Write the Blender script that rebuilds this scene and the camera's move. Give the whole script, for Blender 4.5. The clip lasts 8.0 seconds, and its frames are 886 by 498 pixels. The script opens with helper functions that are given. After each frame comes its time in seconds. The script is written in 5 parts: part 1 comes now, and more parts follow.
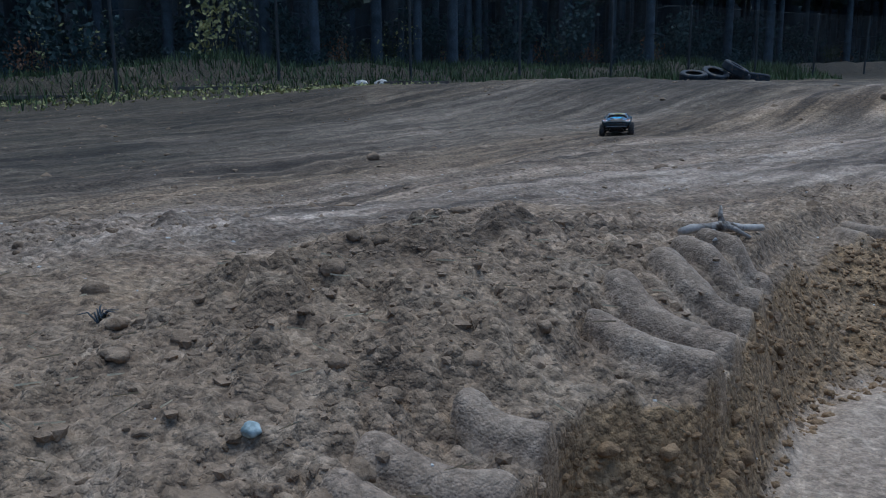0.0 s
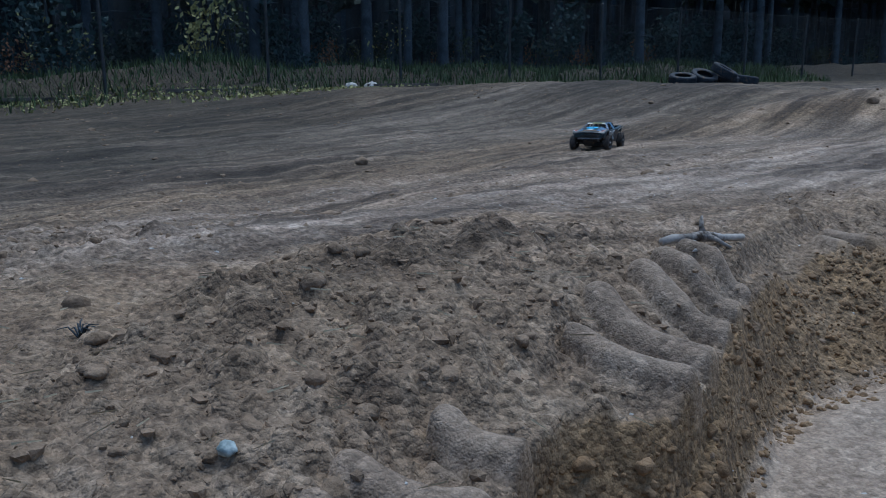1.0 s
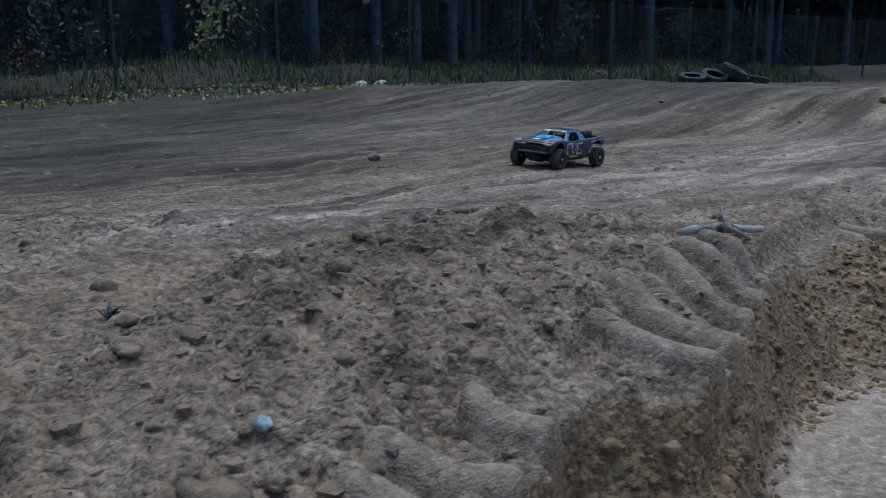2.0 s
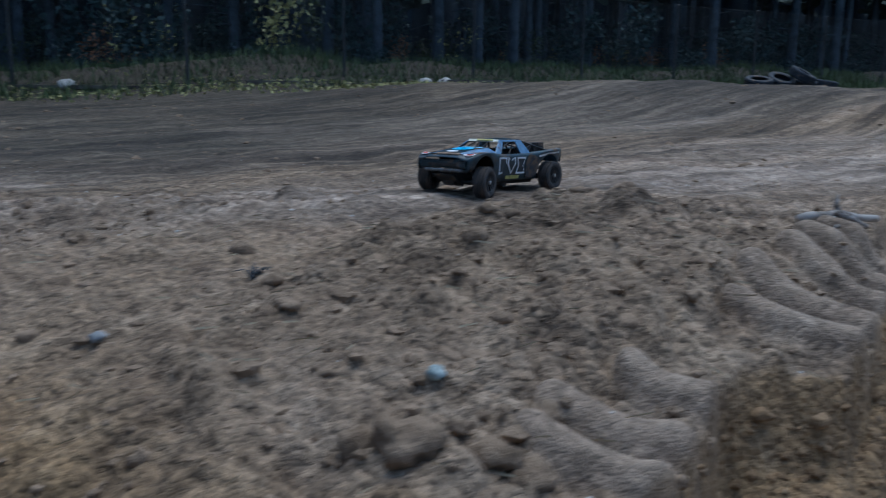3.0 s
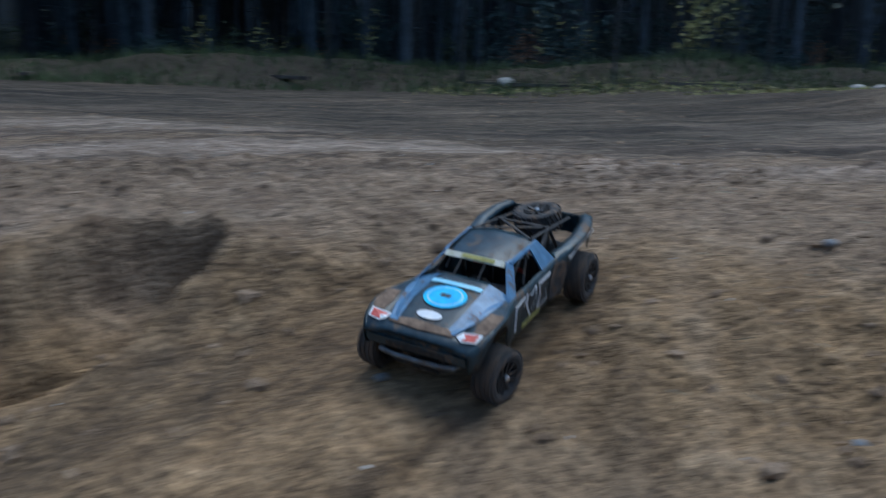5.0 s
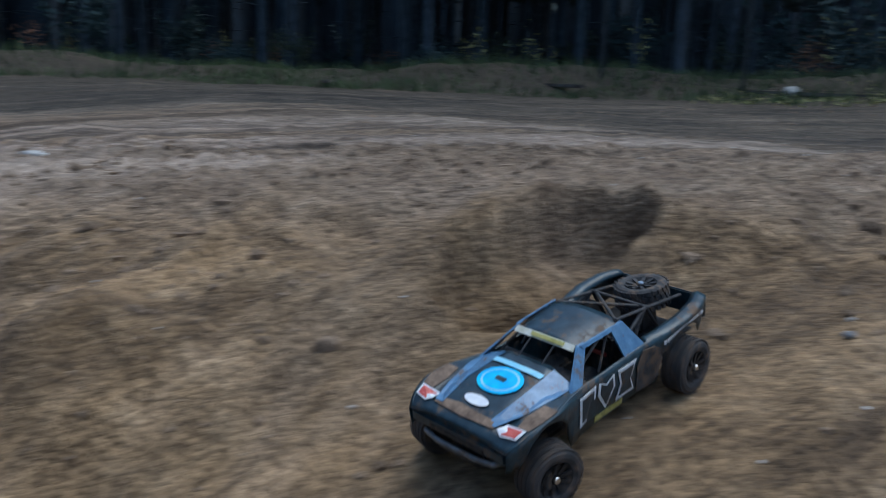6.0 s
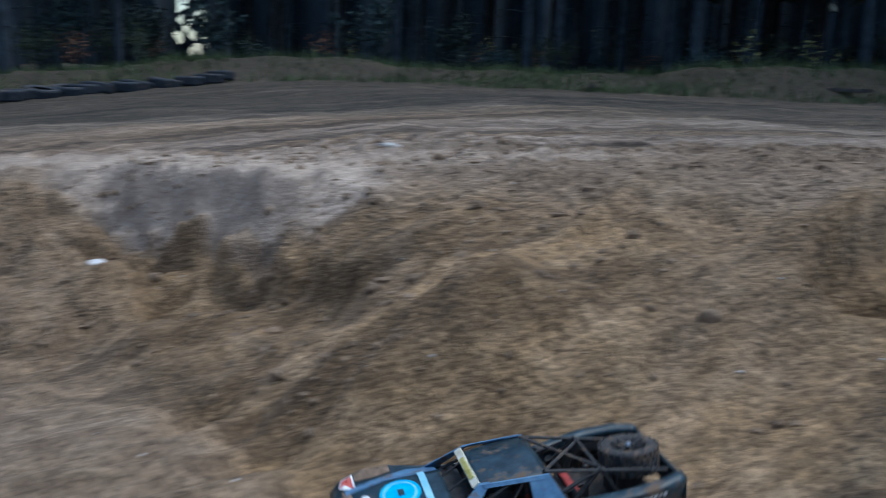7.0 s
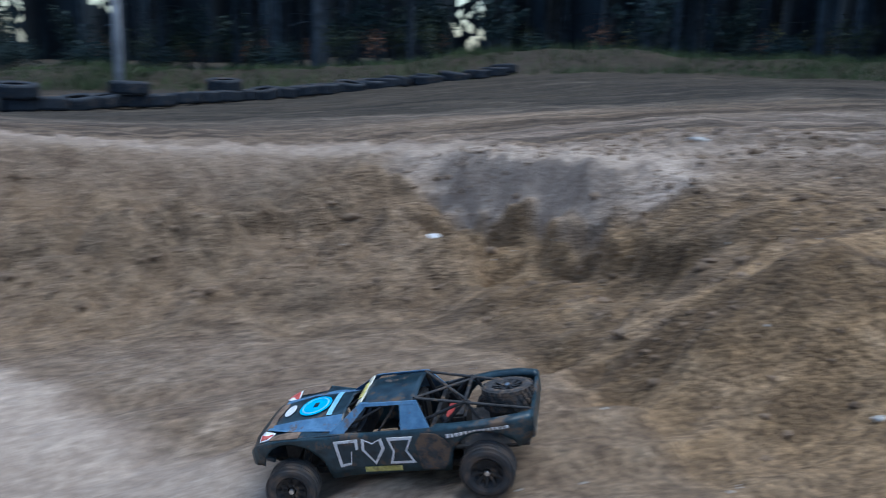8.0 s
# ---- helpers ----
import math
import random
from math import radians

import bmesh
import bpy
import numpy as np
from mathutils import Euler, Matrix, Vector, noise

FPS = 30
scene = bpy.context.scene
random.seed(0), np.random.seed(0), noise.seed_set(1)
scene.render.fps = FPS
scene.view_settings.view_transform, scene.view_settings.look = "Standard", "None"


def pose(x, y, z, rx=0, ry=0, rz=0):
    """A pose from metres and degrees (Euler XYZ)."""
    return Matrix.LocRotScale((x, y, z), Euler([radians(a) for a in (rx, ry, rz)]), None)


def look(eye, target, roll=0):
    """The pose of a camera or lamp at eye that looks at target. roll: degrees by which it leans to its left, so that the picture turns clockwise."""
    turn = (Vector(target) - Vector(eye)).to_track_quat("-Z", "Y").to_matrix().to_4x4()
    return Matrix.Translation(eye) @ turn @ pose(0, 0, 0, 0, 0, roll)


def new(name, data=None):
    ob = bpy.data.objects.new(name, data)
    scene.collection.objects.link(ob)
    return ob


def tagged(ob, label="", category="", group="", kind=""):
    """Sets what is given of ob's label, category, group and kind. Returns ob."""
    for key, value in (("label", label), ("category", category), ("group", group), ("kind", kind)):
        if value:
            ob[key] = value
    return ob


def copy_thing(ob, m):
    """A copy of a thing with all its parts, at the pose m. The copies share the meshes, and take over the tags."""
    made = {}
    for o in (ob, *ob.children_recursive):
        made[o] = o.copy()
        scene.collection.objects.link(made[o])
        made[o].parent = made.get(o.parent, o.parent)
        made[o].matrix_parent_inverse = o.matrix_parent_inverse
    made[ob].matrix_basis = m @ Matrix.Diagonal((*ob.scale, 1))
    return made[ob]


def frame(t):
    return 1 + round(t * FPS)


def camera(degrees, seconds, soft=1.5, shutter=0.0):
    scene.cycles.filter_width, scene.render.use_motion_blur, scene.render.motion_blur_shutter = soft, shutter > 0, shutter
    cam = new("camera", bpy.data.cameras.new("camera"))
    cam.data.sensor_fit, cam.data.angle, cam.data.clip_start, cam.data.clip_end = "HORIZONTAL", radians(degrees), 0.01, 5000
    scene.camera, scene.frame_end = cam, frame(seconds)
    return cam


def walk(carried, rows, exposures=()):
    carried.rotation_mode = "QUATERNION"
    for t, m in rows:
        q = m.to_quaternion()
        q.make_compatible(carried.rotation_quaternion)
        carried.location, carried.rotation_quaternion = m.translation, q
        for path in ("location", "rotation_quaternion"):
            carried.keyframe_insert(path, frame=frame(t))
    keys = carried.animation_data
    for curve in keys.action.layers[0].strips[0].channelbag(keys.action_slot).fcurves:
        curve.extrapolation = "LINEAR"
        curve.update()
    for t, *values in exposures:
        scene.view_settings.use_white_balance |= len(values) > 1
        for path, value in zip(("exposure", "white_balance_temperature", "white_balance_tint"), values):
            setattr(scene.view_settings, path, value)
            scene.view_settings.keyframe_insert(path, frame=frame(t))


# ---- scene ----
cam = camera(55.0, 8.0, soft=1.0, shutter=0.75)
# seconds, place in metres, turn in degrees
PATH = [
    (0.0, -0.001, -0.000, 0.500, 78.474, 0.386, 0.104),
    (0.5, 0.015, -0.004, 0.519, 78.489, 0.416, -0.152),
    (1.0, 0.027, -0.008, 0.533, 78.513, 0.323, -0.468),
    (2.5, -0.097, -0.046, 0.470, 78.559, -0.384, 1.092),
    (3.0, -0.223, -0.079, 0.433, 78.615, -0.826, 3.516),
    (3.5, -0.373, -0.186, 0.398, 78.731, -1.294, 7.525),
    (4.0, -0.550, -0.414, 0.380, 78.641, -1.887, 13.132),
    (5.5, -1.077, -1.168, 0.249, 78.576, -2.112, 35.822),
    (6.0, -1.213, -1.426, 0.195, 78.711, -2.257, 43.929),
    (6.5, -1.266, -1.653, 0.161, 78.820, -2.203, 52.109),
    (7.0, -1.225, -1.918, 0.161, 78.424, -2.174, 60.236),
    (7.5, -1.101, -2.153, 0.177, 77.852, -1.825, 68.579),
    (8.0, -0.891, -2.354, 0.209, 77.219, -1.345, 77.726),
]
walk(cam, [(t, pose(x, y, z, rx, ry, rz)) for t, x, y, z, rx, ry, rz in PATH],
     exposures=[(0.0, 0.58, 5420, 1), (4.0, 0.60, 5450, 1), (6.0, 0.68, 5700, 2), (7.0, 0.76, 5700, 2), (8.0, 0.86, 5550, 3)])

# ---- world and light ----
world = bpy.data.worlds.new("world")
scene.world = world
world.use_nodes = True
wn = world.node_tree
wn.nodes.clear()
sky = wn.nodes.new("ShaderNodeTexSky")
sky.sky_type = "NISHITA"
sky.sun_disc = False
sky.sun_elevation = radians(74)
sky.sun_rotation = radians(10)
sky.air_density, sky.dust_density, sky.ozone_density = 1.1, 1.5, 1.0
bg = wn.nodes.new("ShaderNodeBackground")
bg.inputs["Strength"].default_value = 0.10
wo = wn.nodes.new("ShaderNodeOutputWorld")
wn.links.new(sky.outputs["Color"], bg.inputs["Color"])
wn.links.new(bg.outputs["Background"], wo.inputs["Surface"])
sun = new("sun", bpy.data.lights.new("sun", "SUN"))
sun.data.energy = 1.0
sun.data.angle = radians(45)
sun.data.color = (1.0, 0.97, 0.94)
sun.matrix_world = look((0.6, 2.8, 10), (0, 0, 0))

# ---- materials ----


def nodes_of(name, rough=0.8, metal=0.0):
    m = bpy.data.materials.new(name)
    m.use_nodes = True
    nt = m.node_tree
    bsdf = nt.nodes["Principled BSDF"]
    bsdf.inputs["Roughness"].default_value = rough
    bsdf.inputs["Metallic"].default_value = metal
    return m, nt, bsdf


def noise_node(nt, scale, detail=4.0, rough=0.6, coord="Object", stretch=None):
    tc = nt.nodes.new("ShaderNodeTexCoord")
    n = nt.nodes.new("ShaderNodeTexNoise")
    n.inputs["Scale"].default_value = scale
    n.inputs["Detail"].default_value = detail
    n.inputs["Roughness"].default_value = rough
    if stretch:
        mp = nt.nodes.new("ShaderNodeMapping")
        mp.inputs["Scale"].default_value = stretch
        nt.links.new(tc.outputs[coord], mp.inputs["Vector"])
        nt.links.new(mp.outputs["Vector"], n.inputs["Vector"])
    else:
        nt.links.new(tc.outputs[coord], n.inputs["Vector"])
    return n


def ramp(nt, src, stops):
    r = nt.nodes.new("ShaderNodeValToRGB")
    el = r.color_ramp.elements
    while len(el) < len(stops):
        el.new(0.5)
    for e, (p, c) in zip(el, stops):
        e.position = p
        e.color = (*c, 1) if len(c) == 3 else c
    nt.links.new(src, r.inputs["Fac"])
    return r


def mixc(nt, fac, a, b, kind="MIX"):
    x = nt.nodes.new("ShaderNodeMix")
    x.data_type = "RGBA"
    x.blend_type = kind
    for sock, v in ((x.inputs[0], fac), (x.inputs[6], a), (x.inputs[7], b)):
        if hasattr(v, "links"):
            nt.links.new(v, sock)
        elif isinstance(v, (int, float)):
            sock.default_value = v
        else:
            sock.default_value = (*v, 1)
    return x.outputs[2]


def bump(nt, bsdf, src, strength=0.4, dist=0.01, prev=None):
    b = nt.nodes.new("ShaderNodeBump")
    b.inputs["Strength"].default_value = strength
    b.inputs["Distance"].default_value = dist
    nt.links.new(src, b.inputs["Height"])
    if prev:
        nt.links.new(prev, b.inputs["Normal"])
    nt.links.new(b.outputs["Normal"], bsdf.inputs["Normal"])
    return b.outputs["Normal"]


def mottled(name, c1, c2, scale=8.0, rough=0.8, metal=0.0, bump_s=0.3, bump_d=0.004, fine=60.0, dirt=None, dirt_amount=0.5):
    m, nt, bsdf = nodes_of(name, rough, metal)
    n1 = noise_node(nt, scale)
    n2 = noise_node(nt, fine, 3.0)
    base = ramp(nt, n1.outputs["Fac"], [(0.35, c1), (0.65, c2)]).outputs["Color"]
    base = mixc(nt, 0.35, base, ramp(nt, n2.outputs["Fac"], [(0.3, (0.35, 0.35, 0.35)), (0.7, (0.8, 0.8, 0.8))]).outputs["Color"], "OVERLAY")
    if dirt:
        n3 = noise_node(nt, scale * 0.6, 6.0, 0.7)
        f = ramp(nt, n3.outputs["Fac"], [(0.62 - 0.25 * dirt_amount, (0, 0, 0)), (0.72 - 0.2 * dirt_amount, (1, 1, 1))]).outputs["Color"]
        base = mixc(nt, f, base, dirt)
        r = ramp(nt, f, [(0, (rough,) * 3), (1, (0.95,) * 3)])
        nt.links.new(r.outputs["Color"], bsdf.inputs["Roughness"])
    nt.links.new(base, bsdf.inputs["Base Color"])
    if bump_s:
        bump(nt, bsdf, n2.outputs["Fac"], bump_s, bump_d)
    return m


def ground_material():
    """Sandy earth: packed greyish track, brown loose soil and raw ochre sand, chosen by vertex weights, with grains and stains."""
    m, nt, bsdf = nodes_of("earth", 0.93)
    at = nt.nodes.new("ShaderNodeVertexColor")
    at.layer_name = "soil"
    sep = nt.nodes.new("ShaderNodeSeparateColor")
    nt.links.new(at.outputs["Color"], sep.inputs["Color"])
    n_big = noise_node(nt, 0.9, 5.0, 0.62)
    n_mid = noise_node(nt, 7.0, 6.0, 0.65)
    n_fine = noise_node(nt, 42.0, 3.0, 0.6)

    def grains(scale):
        tc = nt.nodes.new("ShaderNodeTexCoord")
        v = nt.nodes.new("ShaderNodeTexVoronoi")
        v.inputs["Scale"].default_value = scale
        v.inputs["Randomness"].default_value = 1.0
        nt.links.new(tc.outputs["Object"], v.inputs["Vector"])
        inv = nt.nodes.new("ShaderNodeMath")
        inv.operation = "SUBTRACT"
        inv.inputs[0].default_value = 1.0
        nt.links.new(v.outputs["Distance"], inv.inputs[1])
        one = nt.nodes.new("ShaderNodeSeparateColor")
        nt.links.new(v.outputs["Color"], one.inputs["Color"])
        return inv.outputs[0], one.outputs["Red"]

    crumb_h, crumb_c = grains(62.0)
    grit_h, grit_c = grains(190.0)
    packed = ramp(nt, n_mid.outputs["Fac"], [(0.25, (0.15, 0.105, 0.075)), (0.5, (0.24, 0.183, 0.138)), (0.75, (0.34, 0.285, 0.235))]).outputs["Color"]
    loose = ramp(nt, n_mid.outputs["Fac"], [(0.25, (0.112, 0.072, 0.043)), (0.55, (0.222, 0.156, 0.098)), (0.8, (0.335, 0.252, 0.172))]).outputs["Color"]
    raw = ramp(nt, n_mid.outputs["Fac"], [(0.2, (0.13, 0.080, 0.038)), (0.55, (0.250, 0.161, 0.081)), (0.85, (0.365, 0.260, 0.154))]).outputs["Color"]
    pale = ramp(nt, n_mid.outputs["Fac"], [(0.2, (0.34, 0.26, 0.20)), (0.8, (0.55, 0.45, 0.36))]).outputs["Color"]
    jitter = nt.nodes.new("ShaderNodeMath")
    jitter.operation = "MULTIPLY_ADD"
    jitter.inputs[1].default_value = 0.9
    jitter.inputs[2].default_value = -0.45
    nt.links.new(n_big.outputs["Fac"], jitter.inputs[0])

    def soft(src):
        a = nt.nodes.new("ShaderNodeMath")
        a.operation = "ADD"
        a.use_clamp = True
        nt.links.new(src, a.inputs[0])
        nt.links.new(jitter.outputs[0], a.inputs[1])
        return a.outputs[0]

    col = mixc(nt, soft(sep.outputs["Red"]), packed, loose)
    col = mixc(nt, soft(sep.outputs["Green"]), col, raw)
    col = mixc(nt, soft(sep.outputs["Blue"]), col, pale)
    # leaf mould of the verge; also the wood's shade put into far earth
    mould_and_shade = ramp(nt, n_mid.outputs["Fac"], [(0.3, (0.03, 0.023, 0.016)), (0.6, (0.062, 0.05, 0.034)), (0.8, (0.08, 0.075, 0.045))]).outputs["Color"]
    col = mixc(nt, soft(at.outputs["Alpha"]), col, mould_and_shade)
    loud = nt.nodes.new("ShaderNodeMath")
    loud.operation = "MULTIPLY_ADD"
    loud.inputs[1].default_value = -0.6
    loud.inputs[2].default_value = 0.75
    nt.links.new(soft(sep.outputs["Blue"]), loud.inputs[0])
    smooth_at = nt.nodes.new("ShaderNodeAttribute")
    smooth_at.attribute_name = "print"
    calm = nt.nodes.new("ShaderNodeMath")
    calm.operation = "MULTIPLY_ADD"
    calm.inputs[1].default_value = -0.4
    calm.use_clamp = True
    nt.links.new(smooth_at.outputs["Fac"], calm.inputs[0])
    nt.links.new(loud.outputs[0], calm.inputs[2])
    loud = calm
    # dry and damp lines drawn along the track by wheels
    lay = nt.nodes.new("ShaderNodeAttribute")
    lay.attribute_name = "lay"
    parts3 = nt.nodes.new("ShaderNodeSeparateXYZ")
    nt.links.new(lay.outputs["Vector"], parts3.inputs[0])

    def lines(a, b, seed):
        mp = nt.nodes.new("ShaderNodeMapping")
        mp.inputs["Scale"].default_value = (a, b, 0.0)
        mp.inputs["Location"].default_value = (seed, seed, seed)
        nt.links.new(lay.outputs["Vector"], mp.inputs["Vector"])
        n = nt.nodes.new("ShaderNodeTexNoise")
        n.inputs["Scale"].default_value = 1.0
        n.inputs["Detail"].default_value = 4.0
        n.inputs["Roughness"].default_value = 0.6
        nt.links.new(mp.outputs["Vector"], n.inputs["Vector"])
        return n.outputs["Fac"]

    broad, thin = lines(2.6, 0.22, 3.0), lines(9.0, 0.7, 8.0)
    worn = nt.nodes.new("ShaderNodeMath")
    worn.operation = "MULTIPLY"
    worn.inputs[1].default_value = 0.9
    nt.links.new(parts3.outputs["Z"], worn.inputs[0])
    col = mixc(nt, worn.outputs[0], col, ramp(nt, broad, [(0.36, (0.16, 0.15, 0.14)), (0.5, (0.48, 0.48, 0.48)), (0.64, (0.76, 0.77, 0.79))]).outputs["Color"], "OVERLAY")
    col = mixc(nt, worn.outputs[0], col, ramp(nt, thin, [(0.34, (0.22, 0.21, 0.2)), (0.5, (0.5, 0.5, 0.5)), (0.66, (0.74, 0.74, 0.75))]).outputs["Color"], "OVERLAY")
    col = mixc(nt, loud.outputs[0], col, ramp(nt, n_fine.outputs["Fac"], [(0.34, (0.18, 0.17, 0.16)), (0.5, (0.5, 0.5, 0.5)), (0.66, (0.78, 0.78, 0.78))]).outputs["Color"], "OVERLAY")
    col = mixc(nt, 0.45, col, ramp(nt, crumb_c, [(0.0, (0.26, 0.25, 0.24)), (0.8, (0.60, 0.60, 0.60)), (1.0, (0.74, 0.74, 0.74))]).outputs["Color"], "OVERLAY")
    col = mixc(nt, 0.35, col, ramp(nt, grit_c, [(0.0, (0.25, 0.25, 0.25)), (1.0, (0.75, 0.75, 0.75))]).outputs["Color"], "OVERLAY")
    nt.links.new(col, bsdf.inputs["Base Color"])
    p = bump(nt, bsdf, n_mid.outputs["Fac"], 0.7, 0.04)
    p = bump(nt, bsdf, crumb_h, 0.9, 0.010, p)
    nt.links.new(loud.outputs[0], bsdf.inputs["Normal"].links[0].from_node.inputs["Strength"])
    bump(nt, bsdf, grit_h, 0.6, 0.003, p)
    return m


EARTH = ground_material()
CLOD = mottled("clod_earth", (0.13, 0.088, 0.055), (0.285, 0.205, 0.138), 14.0, 0.95, bump_s=0.8, bump_d=0.008, fine=90.0)
# bluish haze of the wood put into the bark colour
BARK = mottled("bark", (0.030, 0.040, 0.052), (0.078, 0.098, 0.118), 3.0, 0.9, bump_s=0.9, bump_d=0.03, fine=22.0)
RAW_CLOD = mottled("raw_clod", (0.14, 0.085, 0.042), (0.29, 0.19, 0.105), 14.0, 0.95, bump_s=0.8, bump_d=0.008, fine=90.0)
RUBBER = mottled("tyre_rubber", (0.014, 0.021, 0.032), (0.032, 0.042, 0.056), 12.0, 0.75, bump_s=0.3, bump_d=0.002, fine=80.0, dirt=(0.16, 0.115, 0.08), dirt_amount=0.25)
# the deep wood's shade and bluish haze put into one near-black colour
BACK = mottled("far_wood_shade", (0.009, 0.018, 0.027), (0.028, 0.046, 0.062), 0.35, 1.0, bump_s=0.0, fine=2.0)

# ---- the ground ----
# the pit round its middle: bearing, radius of the rim, width of the bank
PIT = (-0.6, -1.8)
BEAR = (0, 30, 49, 61, 65.3, 66.9, 68.7, 69.7, 70.5, 71.2, 72, 73.1, 74.3, 75.4, 75.9, 76.4, 77.4, 78.4, 80, 85, 90, 98, 105, 117, 132, 145, 158, 162, 166, 168.5, 174, 180, 186, 200, 250, 300, 360)
RIM = (7.0, 8.2, 8.3, 6.6, 5.83, 5.55, 5.01, 4.58, 4.10, 3.80, 3.63, 3.57, 3.52, 3.48, 3.38, 3.19, 3.00, 2.90, 2.82, 2.85, 3.0, 3.45, 3.55, 3.45, 3.35, 3.55, 4.0, 4.15, 4.4, 5.0, 6.1, 6.6, 6.6, 6.4, 5.8, 6.2, 7.0)
WIDE = (1.2, 1.2, 1.2, 1.15, 1.1, 0.95, 0.82, 0.82, 0.74, 0.68, 0.66, 0.66, 0.66, 0.66, 0.64, 0.62, 0.62, 0.64, 0.68, 0.95, 1.4, 1.9, 1.8, 1.67, 1.7, 2.0, 2.3, 2.2, 2.0, 2.2, 2.6, 2.6, 2.5, 2.2, 1.2, 1.2, 1.2)
# the lane that the truck takes: y, x and level
LANE_Y = (-2.8, -2.3, -2.0, -1.77, -1.5, -1.25, -1.0, -0.42, 0.02, 0.2, 0.45, 0.62, 0.9, 1.2, 1.73, 1.95, 2.67, 3.54, 4.36, 7.5, 8.9)
LANE_X = (-2.9, -2.84, -2.8, -2.76, -2.70, -2.61, -2.52, -2.39, -2.2, -2.10, -1.98, -1.88, -1.72, -1.55, -1.25, -1.1, -0.7, -0.23, 0.26, 1.45, 1.8)
LANE_Z = (-0.95, -0.865, -0.79, -0.74, -0.765, -0.80, -0.81, -0.652, -0.508, -0.455, -0.40, -0.365, -0.30, -0.20, -0.04, -0.02, -0.018, -0.033, -0.05, -0.08, -0.1)
# the edge of the wood
EDGE = ((60, 62), (14, 30.4), (0, 20.3), (-6, 16.0), (-10, 15.2), (-15, 13.5), (-19.5, 9.5), (-22.5, 4), (-23.5, -3), (-22, -11), (-16, -22), (0, -30), (30, -26), (60, 10))


def smooth01(t):
    t = np.clip(t, 0, 1)
    return t * t * (3 - 2 * t)


def blob(x, y, cx, cy, sx, sy, turn=0.0):
    c, s = math.cos(radians(turn)), math.sin(radians(turn))
    u, v = (x - cx) * c + (y - cy) * s, -(x - cx) * s + (y - cy) * c
    return np.exp(-0.5 * ((u / sx) ** 2 + (v / sy) ** 2))


def value_noise(x, y, seed):
    """Smooth lattice noise, 0 to 1."""
    xi, yi = np.floor(x).astype(np.int64), np.floor(y).astype(np.int64)
    fx, fy = x - xi, y - yi
    fx, fy = fx * fx * (3 - 2 * fx), fy * fy * (3 - 2 * fy)

    def h(a, b):
        k = (a * 374761393 + b * 668265263 + seed * 974634777) & 0xFFFFFFFF
        k = ((k ^ (k >> 13)) * 1274126177) & 0xFFFFFFFF
        return ((k ^ (k >> 16)) & 0xFFFF) / 65535.0

    return (h(xi, yi) * (1 - fx) + h(xi + 1, yi) * fx) * (1 - fy) + (h(xi, yi + 1) * (1 - fx) + h(xi + 1, yi + 1) * fx) * fy


def fbm(x, y, scale, octaves, seed):
    total, amp = 0.0, 0.5
    for o in range(octaves):
        c, s = math.cos(0.6 * o + seed), math.sin(0.6 * o + seed)
        u, v = x * c - y * s, x * s + y * c
        total = total + amp * (value_noise(u * scale + 17.3 * o, v * scale - 9.1 * o, seed + o) - 0.5)
        scale, amp = scale * 2.03, amp * 0.5
    return total


def edge_distance(x, y):
    """Metres to the wood's edge, plus inside the wood."""
    best = np.full(np.shape(x), 1e9)
    inside = np.zeros(np.shape(x), dtype=bool)
    pts = EDGE
    for (ax, ay), (bx, by) in zip(pts, pts[1:] + pts[:1]):
        dx, dy = bx - ax, by - ay
        t = np.clip(((x - ax) * dx + (y - ay) * dy) / (dx * dx + dy * dy), 0, 1)
        best = np.minimum(best, np.hypot(x - ax - t * dx, y - ay - t * dy))
        cross = ((ay > y) != (by > y)) & (x < ax + (y - ay) * dx / (dy if dy else 1e-9))
        inside ^= cross
    return np.where(inside, -best, best)


def upper(x, y):
    """The track's level above the pit."""
    z = -0.10 + 0.40 * smooth01((y - 9.0) / 8.0) * smooth01((x + 12) / 12.0)
    z = z + 0.17 * blob(x, y, -0.25, 2.25, 0.62, 0.62) + 0.09 * blob(x, y, 0.35, 3.1, 0.8, 0.7)
    z = z - 0.13 * blob(x, y, -4.8, 6.5, 3.0, 2.2)
    z = z - 0.55 * smooth01((-5.0 - x) / 10.0) * smooth01((6.0 - y) / 10.0)
    z = z - 0.08 * smooth01((-3.3 - x) / 1.2) * smooth01((4 - y) / 2) - 0.30 * blob(x, y, -7.3, -2.2, 2.2, 1.7)
    z = z + 0.30 * blob(x, y, 2.9, 13.4, 3.2, 1.3, -8)
    z = z + 0.42 * blob(x, y, 5.3, 10.1, 1.5, 0.65, 14)
    return z


def spoil(x, y):
    """The low bank of heaped soil along the wood."""
    d = edge_distance(x, y)
    return np.maximum(0.46 + 1.0 * fbm(x, y, 0.20, 2, 5) + 0.25 * fbm(x, y, 0.9, 3, 6), 0.08) * np.exp(-0.5 * ((d - 0.3) / 1.0) ** 2)


def rim_place(x, y):
    """How far down the bank: below 0 on top, 1 at the toe."""
    dx, dy = x - PIT[0], y - PIT[1]
    b = np.degrees(np.arctan2(dy, dx)) % 360
    r = np.hypot(dx, dy)
    rim = np.interp(b, BEAR, RIM) + (0.10 + 0.20 * smooth01((b - 88) / 15)) * fbm(x, y, 1.6, 3, 11) + 0.10 * fbm(x, y, 6.0, 3, 12)
    return (rim - r) / np.interp(b, BEAR, WIDE), rim - r, smooth01((b - 160) / 8) * smooth01((215 - b) / 20)


